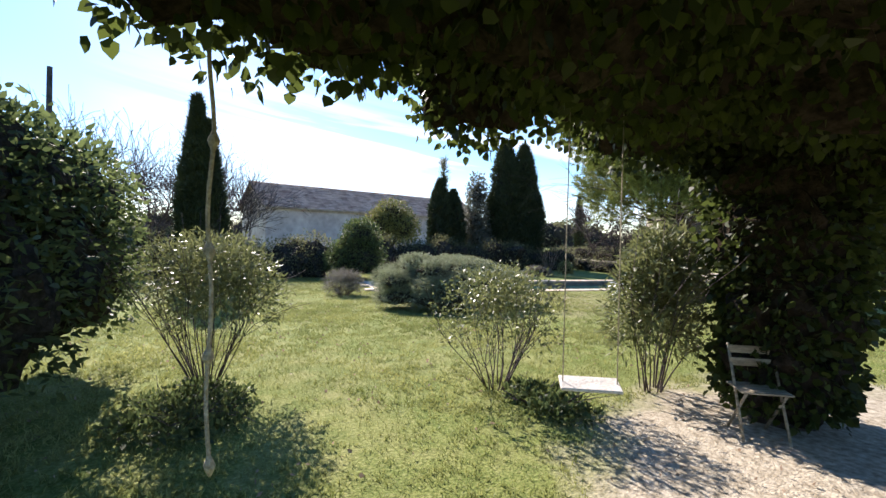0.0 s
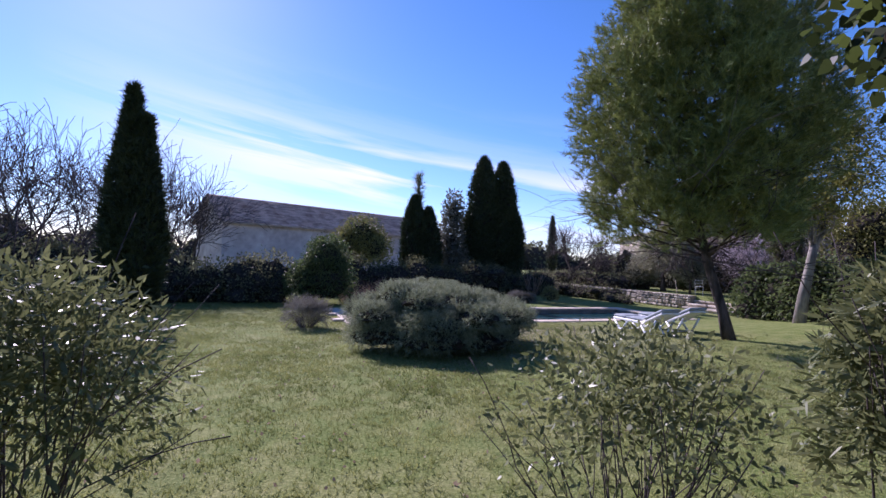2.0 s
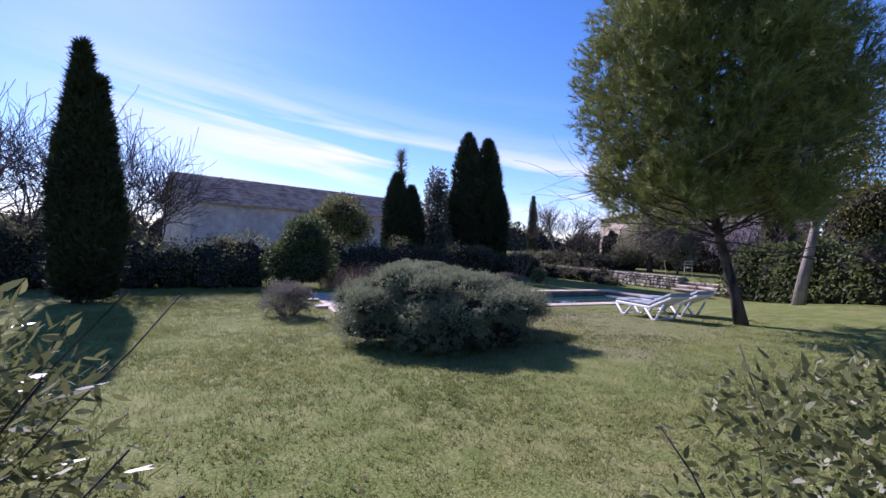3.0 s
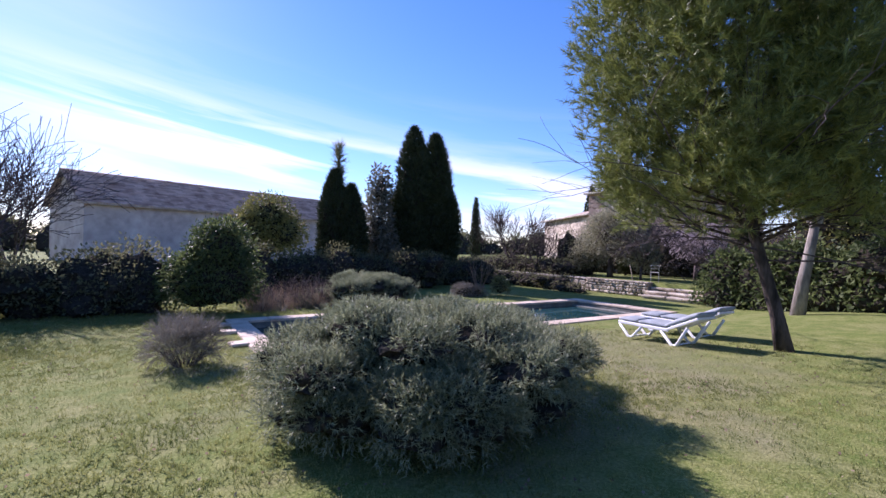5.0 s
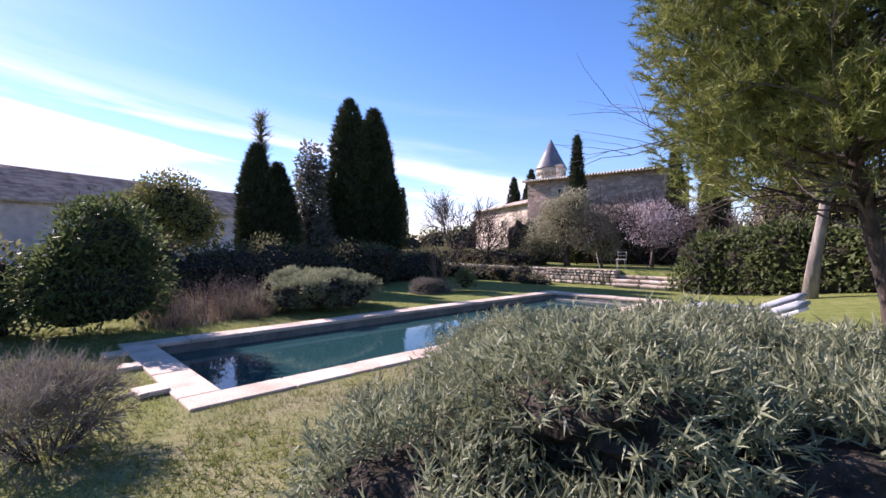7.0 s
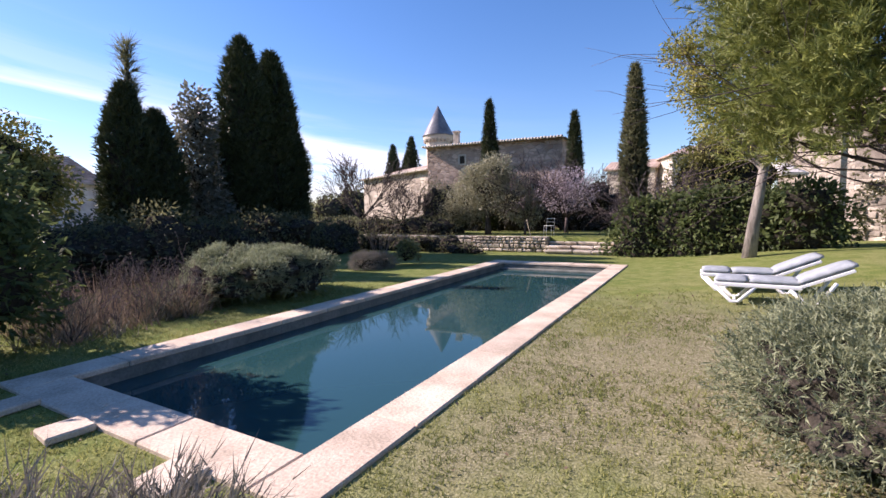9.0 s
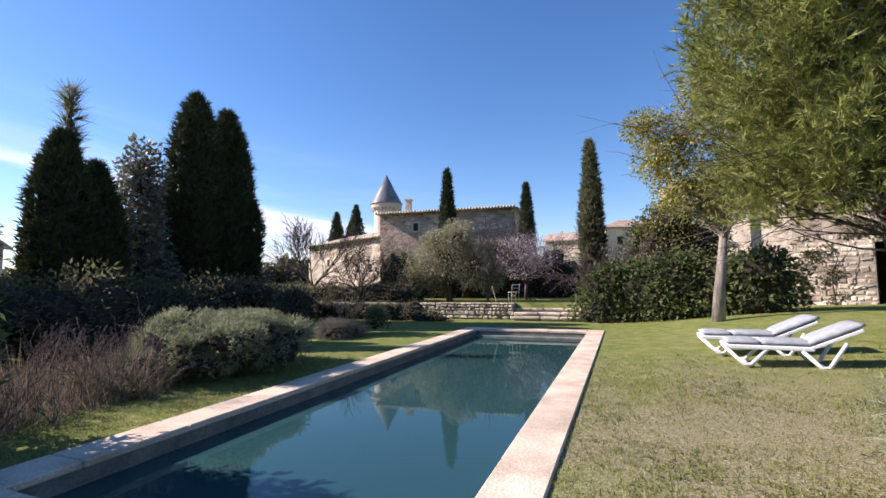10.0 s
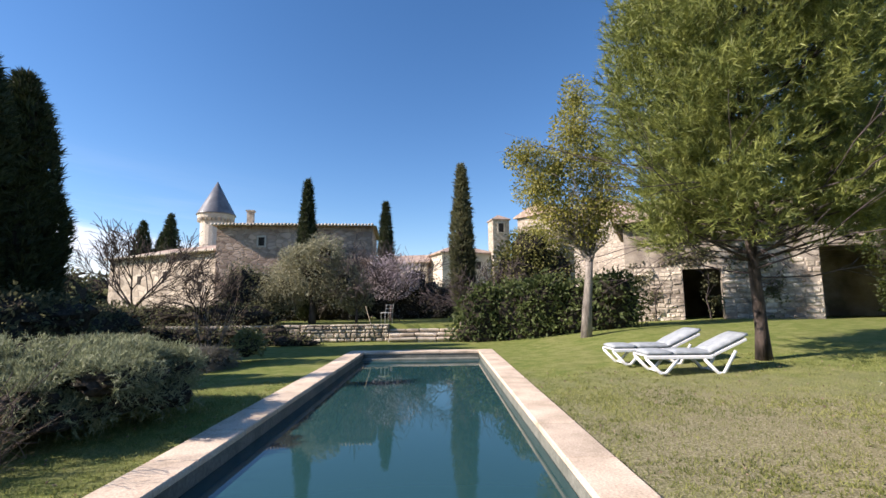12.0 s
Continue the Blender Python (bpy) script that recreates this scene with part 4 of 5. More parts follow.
for i in range(22):  # dead lower boughs
    a, z = i * 2.4, 1.6 + 0.08 * i
    f = z / 3.0
    lines = branchy(rng, (-0.5 * f, -0.6 * f, z), (math.cos(a), math.sin(a), 0.12), rng.uniform(1.2, 2.5), 0.024, 2, 0.45, 0.1, None, 3)
    tubes("dead_bough", lines, M["twig"], pine, 4)
# shoots like bottle brushes, turned up and outwards
P, N = on_blobs(rng, pb, 19000, 0.7, -2)
k = gappy(P, 3.2, -1.3)
P, N = P[k], N[k]
out = np.stack([P[:, 0] - PC.x, P[:, 1] - PC.y, np.zeros(len(P))], 1)
N = unit(N * 0.6 + unit(out) * 0.55 + np.array([0, 0, 0.75]))
blade_mesh("crown", rng, P, N, 26, 0.15, 0.014, M["pine"], pine, 0.5, 0.24)


def bare(name, label, at, h, seed, mat="twig", group="bare trees", r=0.1, depth=4, kids=4):
    o = thing(name, label, "tree", at, group=group)
    rng = np.random.default_rng(seed)
    tubes("trunk", [([(0, 0, -0.05), (0.03, 0.02, h * 0.22)], [r, r * 0.8])], M[mat], o, 6)
    for i in range(6):
        a = i * 1.05 + rng.random()
        lines = branchy(rng, (0.03, 0.02, h * 0.2), (math.cos(a) * 0.8, math.sin(a) * 0.8, 0.9), h * 0.5, r * 0.45, depth - 1, 0.6, 0.12, None, kids, 0.009)
        tubes("limb", lines, M[mat], o, 4)
    return o


bare("bare_tree", "leafless fruit tree with spreading twigs in front of the castle", (-27.6, 20.8, 0.62), 3.7, 71, kids=5, r=0.1, mat="bark")
bare("bare_tree", "leafless pale-barked tree behind the hedge", (-23.5, -6.6, 0), 6.0, 72, r=0.12)
bare("bare_tree", "leafless pale-barked tree behind the hedge", (-24.5, -8.8, 0), 6.6, 78, r=0.14)
bare("bare_tree", "leafless pale-barked tree behind the hedge", (-26.0, -4.6, 0), 5.6, 79, r=0.12)
bare("bare_tree", "leafless pale-barked tree behind the hedge", (-23.0, -3.2, 0), 5.2, 73, r=0.11)
bare("bare_tree", "leafless pale-barked tree behind the hedge", (-19.5, -7.4, 0), 5.0, 74, r=0.12)
bare("bare_tree", "leafless pale-barked tree behind the hedge", (-23.0, -11.0, 0), 6.2, 175, r=0.12)
bare("bare_tree", "leafless pale-barked tree behind the hedge", (-27.0, -7.4, 0), 6.0, 176, r=0.12)
bare("bare_tree", "leafless pale-barked tree behind the hedge", (-25.2, -2.4, 0), 4.6, 177, r=0.1)
bare("bare_tree", "small leafless tree in front of the castle", (-24.6, 20.3, 0.62), 2.2, 171, r=0.1, mat="bark")
bare("bare_tree", "leafless twiggy tree beside the olive", (-18.6, 21.4, 0.62), 2.8, 173, r=0.06)
bare("bare_shrub", "tangle of leafless stems at the hedge's end", (-13.7, 20.3, 0.3), 2.7, 75, r=0.05)
al = bare("almond_tree", "almond tree in pale pink blossom above the wall", (-17.4, 24.0, 0.62), 3.6, 76)
P, N = on_blobs(rng, [((0, 0, 2.1), (1.5, 1.3, 1.1))], 5000, 0.9, -2)
leaf_mesh("blossom", rng, P, N, 0.07, 0.06, M["blossom"], al, 1.2)


def hedge_run(label, p, q, h, w, mat, n, leaf, seed, step=1.1, core=0.8):
    a, b = Vector((*p, 0)), Vector((*q, 0))
    k = max(1, int((b - a).length / step))
    r = random.Random(seed)
    bl = []
    for i in range(k + 1):
        c = a.lerp(b, i / k)
        hh = h * r.uniform(0.85, 1.1)
        g = height(c.x, c.y)
        bl.append(((c.x, c.y, g + hh * 0.42), (step * 1.0, w * r.uniform(0.85, 1.1), hh * 0.58)))
        for q in range(2):
            bl.append(((c.x + r.uniform(-0.6, 0.6), c.y + r.uniform(-0.6, 0.6), g + hh * r.uniform(0.2, 0.7)), (step * r.uniform(0.5, 0.8), w * r.uniform(0.5, 0.8), hh * r.uniform(0.28, 0.4))))
        bl.append(((c.x + r.uniform(-0.3, 0.3), c.y, g + hh * 0.15), (step * 1.1, w * 0.95, hh * 0.4)))
    return shrub("hedge", label, "hedge", (0, 0, 0), bl, mat, n, leaf, seed)


hedge_run("dark shrub beside the olive tree", (-23.6, 21.8), (-22.8, 22.0), 2.7, 0.9, "dull", 2600, (0.11, 0.05), 188, 0.8)
hedge_run("glossy dark laurel hedge along the garden edge", (-13.4, 19.2), (-8.9, 18.3), 2.2, 0.6, "laurel", 10000, (0.19, 0.085), 81)
hedge_run("dark shaded hedge in front of the barn", (-20.3, -9.0), (-20.5, 1.2), 1.9, 1.0, "dull", 17000, (0.12, 0.06), 82)
hedge_run("dark hedge behind the dry grass", (-24.0, 4.0), (-24.6, 12.8), 1.9, 1.1, "dull", 13000, (0.13, 0.06), 83)
hedge_run("dark shrubs under the cypresses", (-25.8, 12.8), (-25.8, 17.2), 1.6, 1.1, "dull", 7000, (0.13, 0.06), 84)
hedge_run("ivy-grown bank in front of the castle", (-33, 21.0), (-22.5, 20.4), 0.9, 0.6, "dull", 5000, (0.11, 0.06), 85)
hedge_run("low dark shrubs along the retaining wall", (-33, 18.7), (-21.0, 18.7), 0.8, 0.5, "dull", 5000, (0.1, 0.05), 186, 0.8)
hedge_run("low thicket under the castle wing", (-36, 26), (-26.5, 26.3), 0.9, 1.0, "dull", 7000, (0.12, 0.05), 187)
hedge_run("brown-grey thicket in front of the castle", (-25.5, 26), (-20, 26.5), 3.1, 1.4, "grey", 9000, (0.12, 0.04), 86)
hedge_run("thicket of dull shrubs above the steps", (-19.5, 27), (-13, 27.5), 2.6, 1.2, "grey", 8000, (0.12, 0.05), 87)
hedge_run("low dark shrubs by the wall", (-22.5, 18.7), (-20.2, 18.5), 0.5, 0.5, "dull", 1600, (0.1, 0.05), 88, 0.7)
shrub("tall_shrub", "tall yellow-green shrub behind the laurel hedge", "shrub", (-11.6, 21.8, 0.5), [((0, 0, 1.9), (1.5, 1.2, 1.7)), ((1.4, 0.2, 2.2), (1.3, 1.1, 1.6)), ((0.5, 0, 3.2), (1.2, 1.0, 1.0))], "greenyellow", 8000, (0.13, 0.06), 189)
# made-up dark foliage in place of the deep shade before the porch
shrub("porch_shade_shrub", "added dark leafy shrub standing in for the shade at the porch", "shrub", (0.3, 16.6, 0.6), [((0, 0, 1.1), (1.0, 1.0, 1.2)), ((0.3, 0.2, 2.6), (1.4, 1.2, 1.3)), ((1.2, 0, 1.6), (1.2, 1.2, 1.5)), ((1.0, 0.3, 3.4), (1.3, 1.2, 1.0))], "ivy", 9000, (0.11, 0.06), 190)
shrub("small_shrub", "small yellow-green shrub at the pool's far end", "shrub", (-20.0, 13.9, 0), [((0, 0, 0.4), (0.4, 0.4, 0.4))], "shrub", 900, (0.1, 0.05), 89)
bs = thing("bare_shrub", "thin upright leafless stems beside the pool", "shrub", (-20.7, 13.3, 0))
rng = np.random.default_rng(77)
for i in range(11):
    a = i * 2.4
    tubes("stem", branchy(rng, (0.06 * math.cos(a), 0.06 * math.sin(a), 0), (0.32 * math.cos(a), 0.32 * math.sin(a), 1.0), rng.uniform(0.8, 1.25), 0.013, 1, 0.35, 0.06, None, 3, 0.004), M["dry"], bs, 5)
shrub("lavender_bush", "low grey lavender clump beside the bare stems", "bush", (-20.5, 12.4, 0), [((0, 0, 0.18), (0.5, 0.45, 0.24)), ((0.3, 0.4, 0.16), (0.35, 0.35, 0.2))], "lavender", 1100, (0.12, 0.009), 79, kind_="blade", depth=0.4, spread=0.4, count=8, along=0.14)

# ---- walls and steps ----
st_rng = random.Random(12)


def stone_wall(name, label, p, q, h, z, course=0.15, thick=0.4, cap=700):
    """A rubble wall: a mortar body with single stones proud of its face."""
    a, b = Vector((*p, z)), Vector((*q, z))
    L = (b - a).length
    ang = math.degrees(math.atan2(b.y - a.y, b.x - a.x))
    o = thing(name, label, "wall", a, ang, kind="structure")
    boxes("wall_body", [((L / 2, thick / 2 + 0.03, h / 2), (L, thick - 0.06, h - 0.02))], M["mortar"], o)
    zz, n = 0.0, 0
    while zz < h - 0.04 and n < cap:
        hh = min(course * st_rng.uniform(0.75, 1.3), h - zz)
        x = 0.0
        while x < L - 0.03:
            w = min(st_rng.uniform(0.7, 2.2) * course, L - x)
            h2 = max(0.03, hh * st_rng.uniform(0.8, 1.0) - 0.02)
            boxes("stone", [((0, 0, 0), (max(0.03, w - st_rng.uniform(0.02, 0.05)), 0.16, h2), pose(x + w / 2, 0.05 + st_rng.uniform(-0.05, 0.02), zz + hh / 2, st_rng.uniform(-8, 8), st_rng.uniform(-7, 7), st_rng.uniform(-9, 9)))], M["stone"], o, min(0.025, h2 * 0.25))
            n += 1
            x += w
        zz += hh
    return o


stone_wall("wall_low", "low dry-stone retaining wall of pale rubble", (-20.4, STEP_Y - 0.35), (-17.05, STEP_Y - 0.35), 0.66, 0)
stone_wall("wall_low", "low dry-stone retaining wall of pale rubble", (-34, STEP_Y - 0.3), (-20.45, STEP_Y - 0.3), 0.66, 0, 0.24, cap=240)
stone_wall("wall_low", "short stone cheek wall beside the garden steps", (-13.9, STEP_Y - 0.45), (-13.9, 22.4), 0.66, 0)
steps = thing("garden_steps", "four broad worn stone steps up to the terrace", "steps", (-15.48, STEP_Y - 1.0, 0))
for i in range(4):
    x0 = -1.55
    for k in range(4):
        w = min(st_rng.uniform(0.4, 1.1), 1.55 - x0) if k < 3 else 1.55 - x0
        if w < 0.1:
            break
        boxes("tread", [((0, 0, 0), (w - 0.015, 0.46, 0.1), pose(x0 + w / 2, 0.42 + 0.31 * i + st_rng.uniform(-0.02, 0.02), 0.105 + 0.15 * i, st_rng.uniform(-3, 3), st_rng.uniform(-2, 2), st_rng.uniform(-3, 3)))], M["stone"], steps, 0.03)
        boxes("riser_stone", [((0, 0, 0), (w - 0.03, 0.3, 0.09), pose(x0 + w / 2, 0.42 + 0.31 * i, 0.02 + 0.15 * i))], M["stone"], steps, 0.015)
        x0 += w


# ---- buildings ----
def house(name, label, at, turn, size, eave, ridge, wall_mat, wins=(), doors=(), over=0.4, hip=False, category="house"):
    """Walls with a pitched roof, ridge along x; windows on the -y face and the -x face, their inner shade painted dark.
    """
    o = thing(name, label, category, at, turn)
    L, D = size
    boxes("wall", [((0, 0, eave / 2 - 0.5), (L, D, eave + 1.0))], wall_mat, o)
    k = min(D / 2, L / 2) if hip else 0
    V = [(-L / 2 - over, -D / 2 - over, eave), (L / 2 + over, -D / 2 - over, eave), (L / 2 + over, D / 2 + over, eave), (-L / 2 - over, D / 2 + over, eave), (-L / 2 - over + k, 0, ridge), (L / 2 + over - k, 0, ridge)]
    V += [(x, y, z - 0.16) for x, y, z in V[:4]]
    F = [(0, 1, 5, 4), (2, 3, 4, 5), (0, 4, 3), (1, 2, 5), (0, 6, 7, 1), (1, 7, 8, 2), (2, 8, 9, 3), (3, 9, 6, 0), (6, 9, 8, 7)]
    mesh("roof", V, F, M["tiles"], o)
    for x, z, w, h in wins:
        wob = boxes("window", [((x, -D / 2 - 0.004, z), (w, 0.05, h))], M["dark"], o, 0, "dark window opening")
        boxes("window_frame", [((x - w / 2 - 0.07, -D / 2 - 0.02, z), (0.14, 0.1, h + 0.28)), ((x + w / 2 + 0.07, -D / 2 - 0.02, z), (0.14, 0.1, h + 0.28)), ((x, -D / 2 - 0.02, z + h / 2 + 0.07), (w, 0.1, 0.14)), ((x, -D / 2 - 0.02, z - h / 2 - 0.07), (w, 0.1, 0.14))], M["render"], wob)
    return o


barn = thing("barn", "long grey rendered barn with a tiled gable roof", "barn", (-66.84, 10.15, 0), 23)
BE, BR, BW, BL = 5.5, 8.5, 9.0, 34.0  # eave, ridge, width, length along y
V = [(BW / 2, -BL / 2, -0.5), (BW / 2, BL / 2, -0.5), (BW / 2, BL / 2, BE), (BW / 2, -BL / 2, BE), (-BW / 2, -BL / 2, -0.5), (-BW / 2, BL / 2, -0.5), (-BW / 2, BL / 2, BE), (-BW / 2, -BL / 2, BE), (0, -BL / 2, BR - 0.1), (0, BL / 2, BR - 0.1)]
mesh("wall", V, [(0, 1, 2, 3), (5, 4, 7, 6), (4, 0, 3, 8, 7), (1, 5, 6, 9, 2)], M["barnwall"], barn)
e = 0.5
V = [(BW / 2 + e, -BL / 2 - e, BE - 0.3), (BW / 2 + e, BL / 2 + e, BE - 0.3), (0, BL / 2 + e, BR), (0, -BL / 2 - e, BR), (-BW / 2 - e, -BL / 2 - e, BE - 0.3), (-BW / 2 - e, BL / 2 + e, BE - 0.3)]
V += [(x, y, z + 0.18) for x, y, z in V]
mesh("roof", V, [(6, 7, 8, 9), (9, 8, 11, 10), (1, 0, 3, 2), (2, 3, 4, 5), (0, 1, 7, 6), (0, 6, 9, 3), (3, 9, 10, 4), (1, 2, 8, 7), (2, 5, 11, 8), (4, 10, 11, 5)], M["tiles"], barn)

# courses of flat tiles on the slope that faces the garden, each tile lapping the one below
tile_rng = random.Random(77)
slope = Vector((-(BW / 2 + e), 0, BR - BE + 0.3))
up = Vector((BR - BE + 0.3, 0, BW / 2 + e)).normalized()
V, F = [], []
for i in range(24):
    y = -BL / 2 - e
    while y < BL / 2 + e:
        w = min(tile_rng.uniform(0.4, 1.3), BL / 2 + e - y)
        if w < 0.05:
            break
        lo, hi = 0.035 + tile_rng.uniform(0, 0.035), 0.012
        a = Vector((BW / 2 + e, 0, BE - 0.12)) + slope * (i / 24)
        b = a + slope * (1.02 / 24)
        k = len(V)
        for q, z in ((a, 0.004), (a, lo), (b, hi)):
            V += [q + up * z + Vector((0, y, 0)), q + up * z + Vector((0, y + w - 0.01, 0))]
        F += [(k, k + 1, k + 3, k + 2), (k + 2, k + 3, k + 5, k + 4)]
        y += w
tagged(mesh("tile_course", V, F, M["rooftile"], barn), "brown-red roof tiles in level rows", kind="stuff")

castle = thing("castle", "old stone castle block with a chimney and small windows", "castle", (-28.4, 29.2, 0), 5.3)
boxes("main_wall", [((4.62, 3, 2.8), (9.25, 6, 6.8))], M["castle"], castle)
V = [(-0.25, -0.3, 6.2), (9.5, -0.3, 6.2), (9.5, 6.3, 6.2), (-0.25, 6.3, 6.2), (2.5, 3, 6.65), (6.8, 3, 6.65)]
mesh("roof", V, [(0, 1, 5, 4), (1, 2, 5), (2, 3, 4, 5), (3, 0, 4), (3, 2, 1, 0)], M["tiles"], castle)
cas_rng = random.Random(9)
for i in range(48):
    z = 6.27 + cas_rng.uniform(-0.015, 0.015)
    tubes("eave_tile", [([(-0.15 + 0.2 * i, -0.42, z - 0.03), (-0.15 + 0.2 * i, -0.05, z + 0.02)], [0.085, 0.075])], M["render"], castle, 8)
w = boxes("window", [((2.62, -0.004, 5.25), (0.36, 0.06, 0.5))], M["dark"], castle, 0, "dark window opening")
boxes("window_frame", [((2.39, -0.02, 5.25), (0.1, 0.1, 0.72)), ((2.85, -0.02, 5.25), (0.1, 0.1, 0.72)), ((2.62, -0.02, 5.56), (0.36, 0.1, 0.1)), ((2.62, -0.02, 4.94), (0.36, 0.1, 0.1))], M["render"], w)
boxes("chimney", [((1.0, 3.0, 6.9), (0.4, 0.36, 1.5)), ((1.0, 3.0, 7.7), (0.52, 0.48, 0.1))], M["stone"], castle)
tower = thing("castle_tower", "round pale tower under a grey slate cone", "tower", (-34.4, 41.3, 0))
tubes("wall", [([(0, 0, -0.5), (0, 0, 8.7)], [1.22, 1.22]), ([(0, 0, 8.6), (0, 0, 8.85), (0, 0, 9.2)], [1.26, 1.46, 1.5])], M["render"], tower, 24, smooth=False)
for i in range(22):
    a = 6.283 * i / 22
    boxes("corbel", [((1.38 * math.cos(a), 1.38 * math.sin(a), 8.72), (0.14, 0.14, 0.3), None)], M["stone"], tower)
tubes("cone_roof", [([(0, 0, 9.2), (0, 0, 9.32), (0, 0, 10.6), (0, 0, 12.2)], [1.6, 1.52, 0.84, 0.03])], M["lead"], tower, 24, "grey slate cone")
wing = thing("castle_wing", "sunlit lower stone wing with a tiled roof", "castle", (-28.35, 29.6, 0), 153)
WL = 11.6  # its length, away from the main block
boxes("wall", [((WL / 2, -3, 2.1), (WL, 6, 5.4))], M["palestone"], wing)
V = [(-0.1, 0.35, 4.75), (WL + 0.3, 0.35, 4.75), (WL + 0.3, -6.3, 4.75), (-0.1, -6.3, 4.75), (-0.1, -3, 5.7), (WL - 2, -3, 5.7)]
mesh("roof", V, [(1, 0, 4, 5), (2, 1, 5), (3, 2, 5, 4), (0, 3, 4), (0, 1, 2, 3)], M["tiles"], wing)
for i in range(58):
    z = 4.8 + cas_rng.uniform(-0.015, 0.015)
    tubes("eave_tile", [([(0.05 + 0.2 * i, 0.45, z - 0.03), (0.05 + 0.2 * i, 0.1, z + 0.04)], [0.085, 0.075])], M["render"], wing, 6)
for x, z in ((1.7, 2.6), (5.2, 3.4), (8.0, 3.2)):
    w = boxes("window", [((x, 0.004, z), (0.36, 0.06, 0.55))], M["dark"], wing, 0, "dark window opening")
    boxes("lintel", [((x, 0.02, z + 0.34), (0.6, 0.1, 0.12))], M["render"], w)

house("village_house", "pale village house with a hipped tile roof", (-12.3, 66, 0), 20, (7.4, 6.4), 8.1, 9.4, M["render"], ((-2, 6.4, 0.7, 1.0), (1.5, 6.4, 0.7, 1.0)), hip=True)
house("village_house", "small far house with a low tiled roof", (-19.3, 68, 0), -10, (6.0, 5.0), 7.1, 8.3, M["stone"])
house("village_house", "tall sunlit stone house behind trees", (0.2, 62, 0), 40, (7.0, 6.5), 12.6, 14.0, M["oldstone"], ((-1.5, 11, 0.8, 1.3),))
house("village_house", "stone house among the trees", (1.6, 42, 0), 30, (7.0, 6.0), 8.6, 10.2, M["oldstone"], ((-1.2, 6.6, 0.8, 1.2),))
house("bell_tower", "small square stone bell tower", (-6.9, 64, 0), 10, (2.3, 2.3), 12.6, 13.3, M["stone"], ((0, 11.4, 0.7, 1.2),), over=0.15, hip=True, category="tower")

# garden house of rubble stone, with a door opening and a deep shaded porch
GH = 3.9
ga, gb = Vector((-7.35, 20.9)), Vector((-1.43, 18.18))
gl = (gb - ga).length
gz = 0.5
garden_house = thing("garden_house", "rubble-stone house wall with an open doorway", "house", (ga.x, ga.y, gz), math.degrees(math.atan2(gb.y - ga.y, gb.x - ga.x)))
d0, d1, dh = 2.1, 3.45, 2.15
for wall_piece in [((d0 / 2, 0.25, GH / 2 - 0.2), (d0, 0.5, GH + 0.4)), (((d1 + gl) / 2, 0.25, GH / 2 - 0.2), (gl - d1, 0.5, GH + 0.4)), (((d0 + d1) / 2, 0.25, (GH + dh) / 2), (d1 - d0, 0.5, GH - dh)), ((0.25, 3, GH / 2 - 0.2), (0.5, 5, GH + 0.4)), ((gl / 2 + 2.5, 5.6, GH / 2), (gl + 5, 0.4, GH)), ((gl - 0.25, 3, GH / 2 - 0.2), (0.4, 5, GH + 0.4)), ((gl + 2.5, 3.5, GH / 2), (5.0, 0.4, GH)), ((gl + 5.2, 2.5, GH / 2), (0.5, 6, GH)), ((gl + 2.5, 0.25, 3.35), (5.0, 0.5, 1.1))]:
    boxes("wall", [wall_piece], M["mortar"], garden_house)
# added near-black slab that keeps the porch dark
boxes("porch_shade_cover", [((gl / 2 + 2.6, 2.9, GH + 0.1), (gl + 5.6, 6.4, 0.16))], M["dark"], garden_house)
V = [(-0.4, -0.5, GH + 0.2), (gl + 5.9, -0.5, GH + 0.2), (gl + 5.9, 6.2, GH + 0.2), (-0.4, 6.2, GH + 0.2), (-0.4, 3, GH + 1.7), (gl + 5.9, 3, GH + 1.7)]
mesh("roof", V, [(0, 1, 5, 4), (2, 3, 4, 5), (0, 4, 3), (1, 2, 5), (3, 2, 1, 0)], M["tiles"], garden_house)
boxes("upper_wall", [((gl + 3.9, 3.0, GH + 2.0), (5.0, 4.8, 3.6))], M["oldstone"], garden_house)
V = [(gl + 1.1, 0.3, GH + 3.8), (gl + 6.7, 0.3, GH + 3.8), (gl + 6.7, 5.7, GH + 3.8), (gl + 1.1, 5.7, GH + 3.8), (gl + 2.8, 3, GH + 4.6), (gl + 5, 3, GH + 4.6)]
mesh("upper_roof", V, [(0, 1, 5, 4), (1, 2, 5), (2, 3, 4, 5), (3, 0, 4), (3, 2, 1, 0)], M["tiles"], garden_house)
zz = 0.0
n_st = 0
while zz < 2.3:
    hh = st_rng.uniform(0.13, 0.24)
    for x0, x1 in ((0, d0), (d1, gl)) if zz < dh else ((0, gl),):
        x = x0
        while x < x1 - 0.04 and n_st < 299:
            wd = min(st_rng.uniform(0.14, 0.46), x1 - x)
            h2 = hh * st_rng.uniform(0.6, 1.12) - 0.016
            boxes("stone", [((0, 0, 0), (max(0.05, wd - st_rng.uniform(0.012, 0.035)), 0.12, h2), pose(x + wd / 2, 0.045 + st_rng.uniform(-0.03, 0.015), zz + hh / 2 + st_rng.uniform(-0.03, 0.03), st_rng.uniform(-5, 5), st_rng.uniform(-10, 10), st_rng.uniform(-6, 6)))], M["housestone"], garden_house, min(0.03, h2 * 0.25))
            n_st += 1
            x += wd
    zz += hh

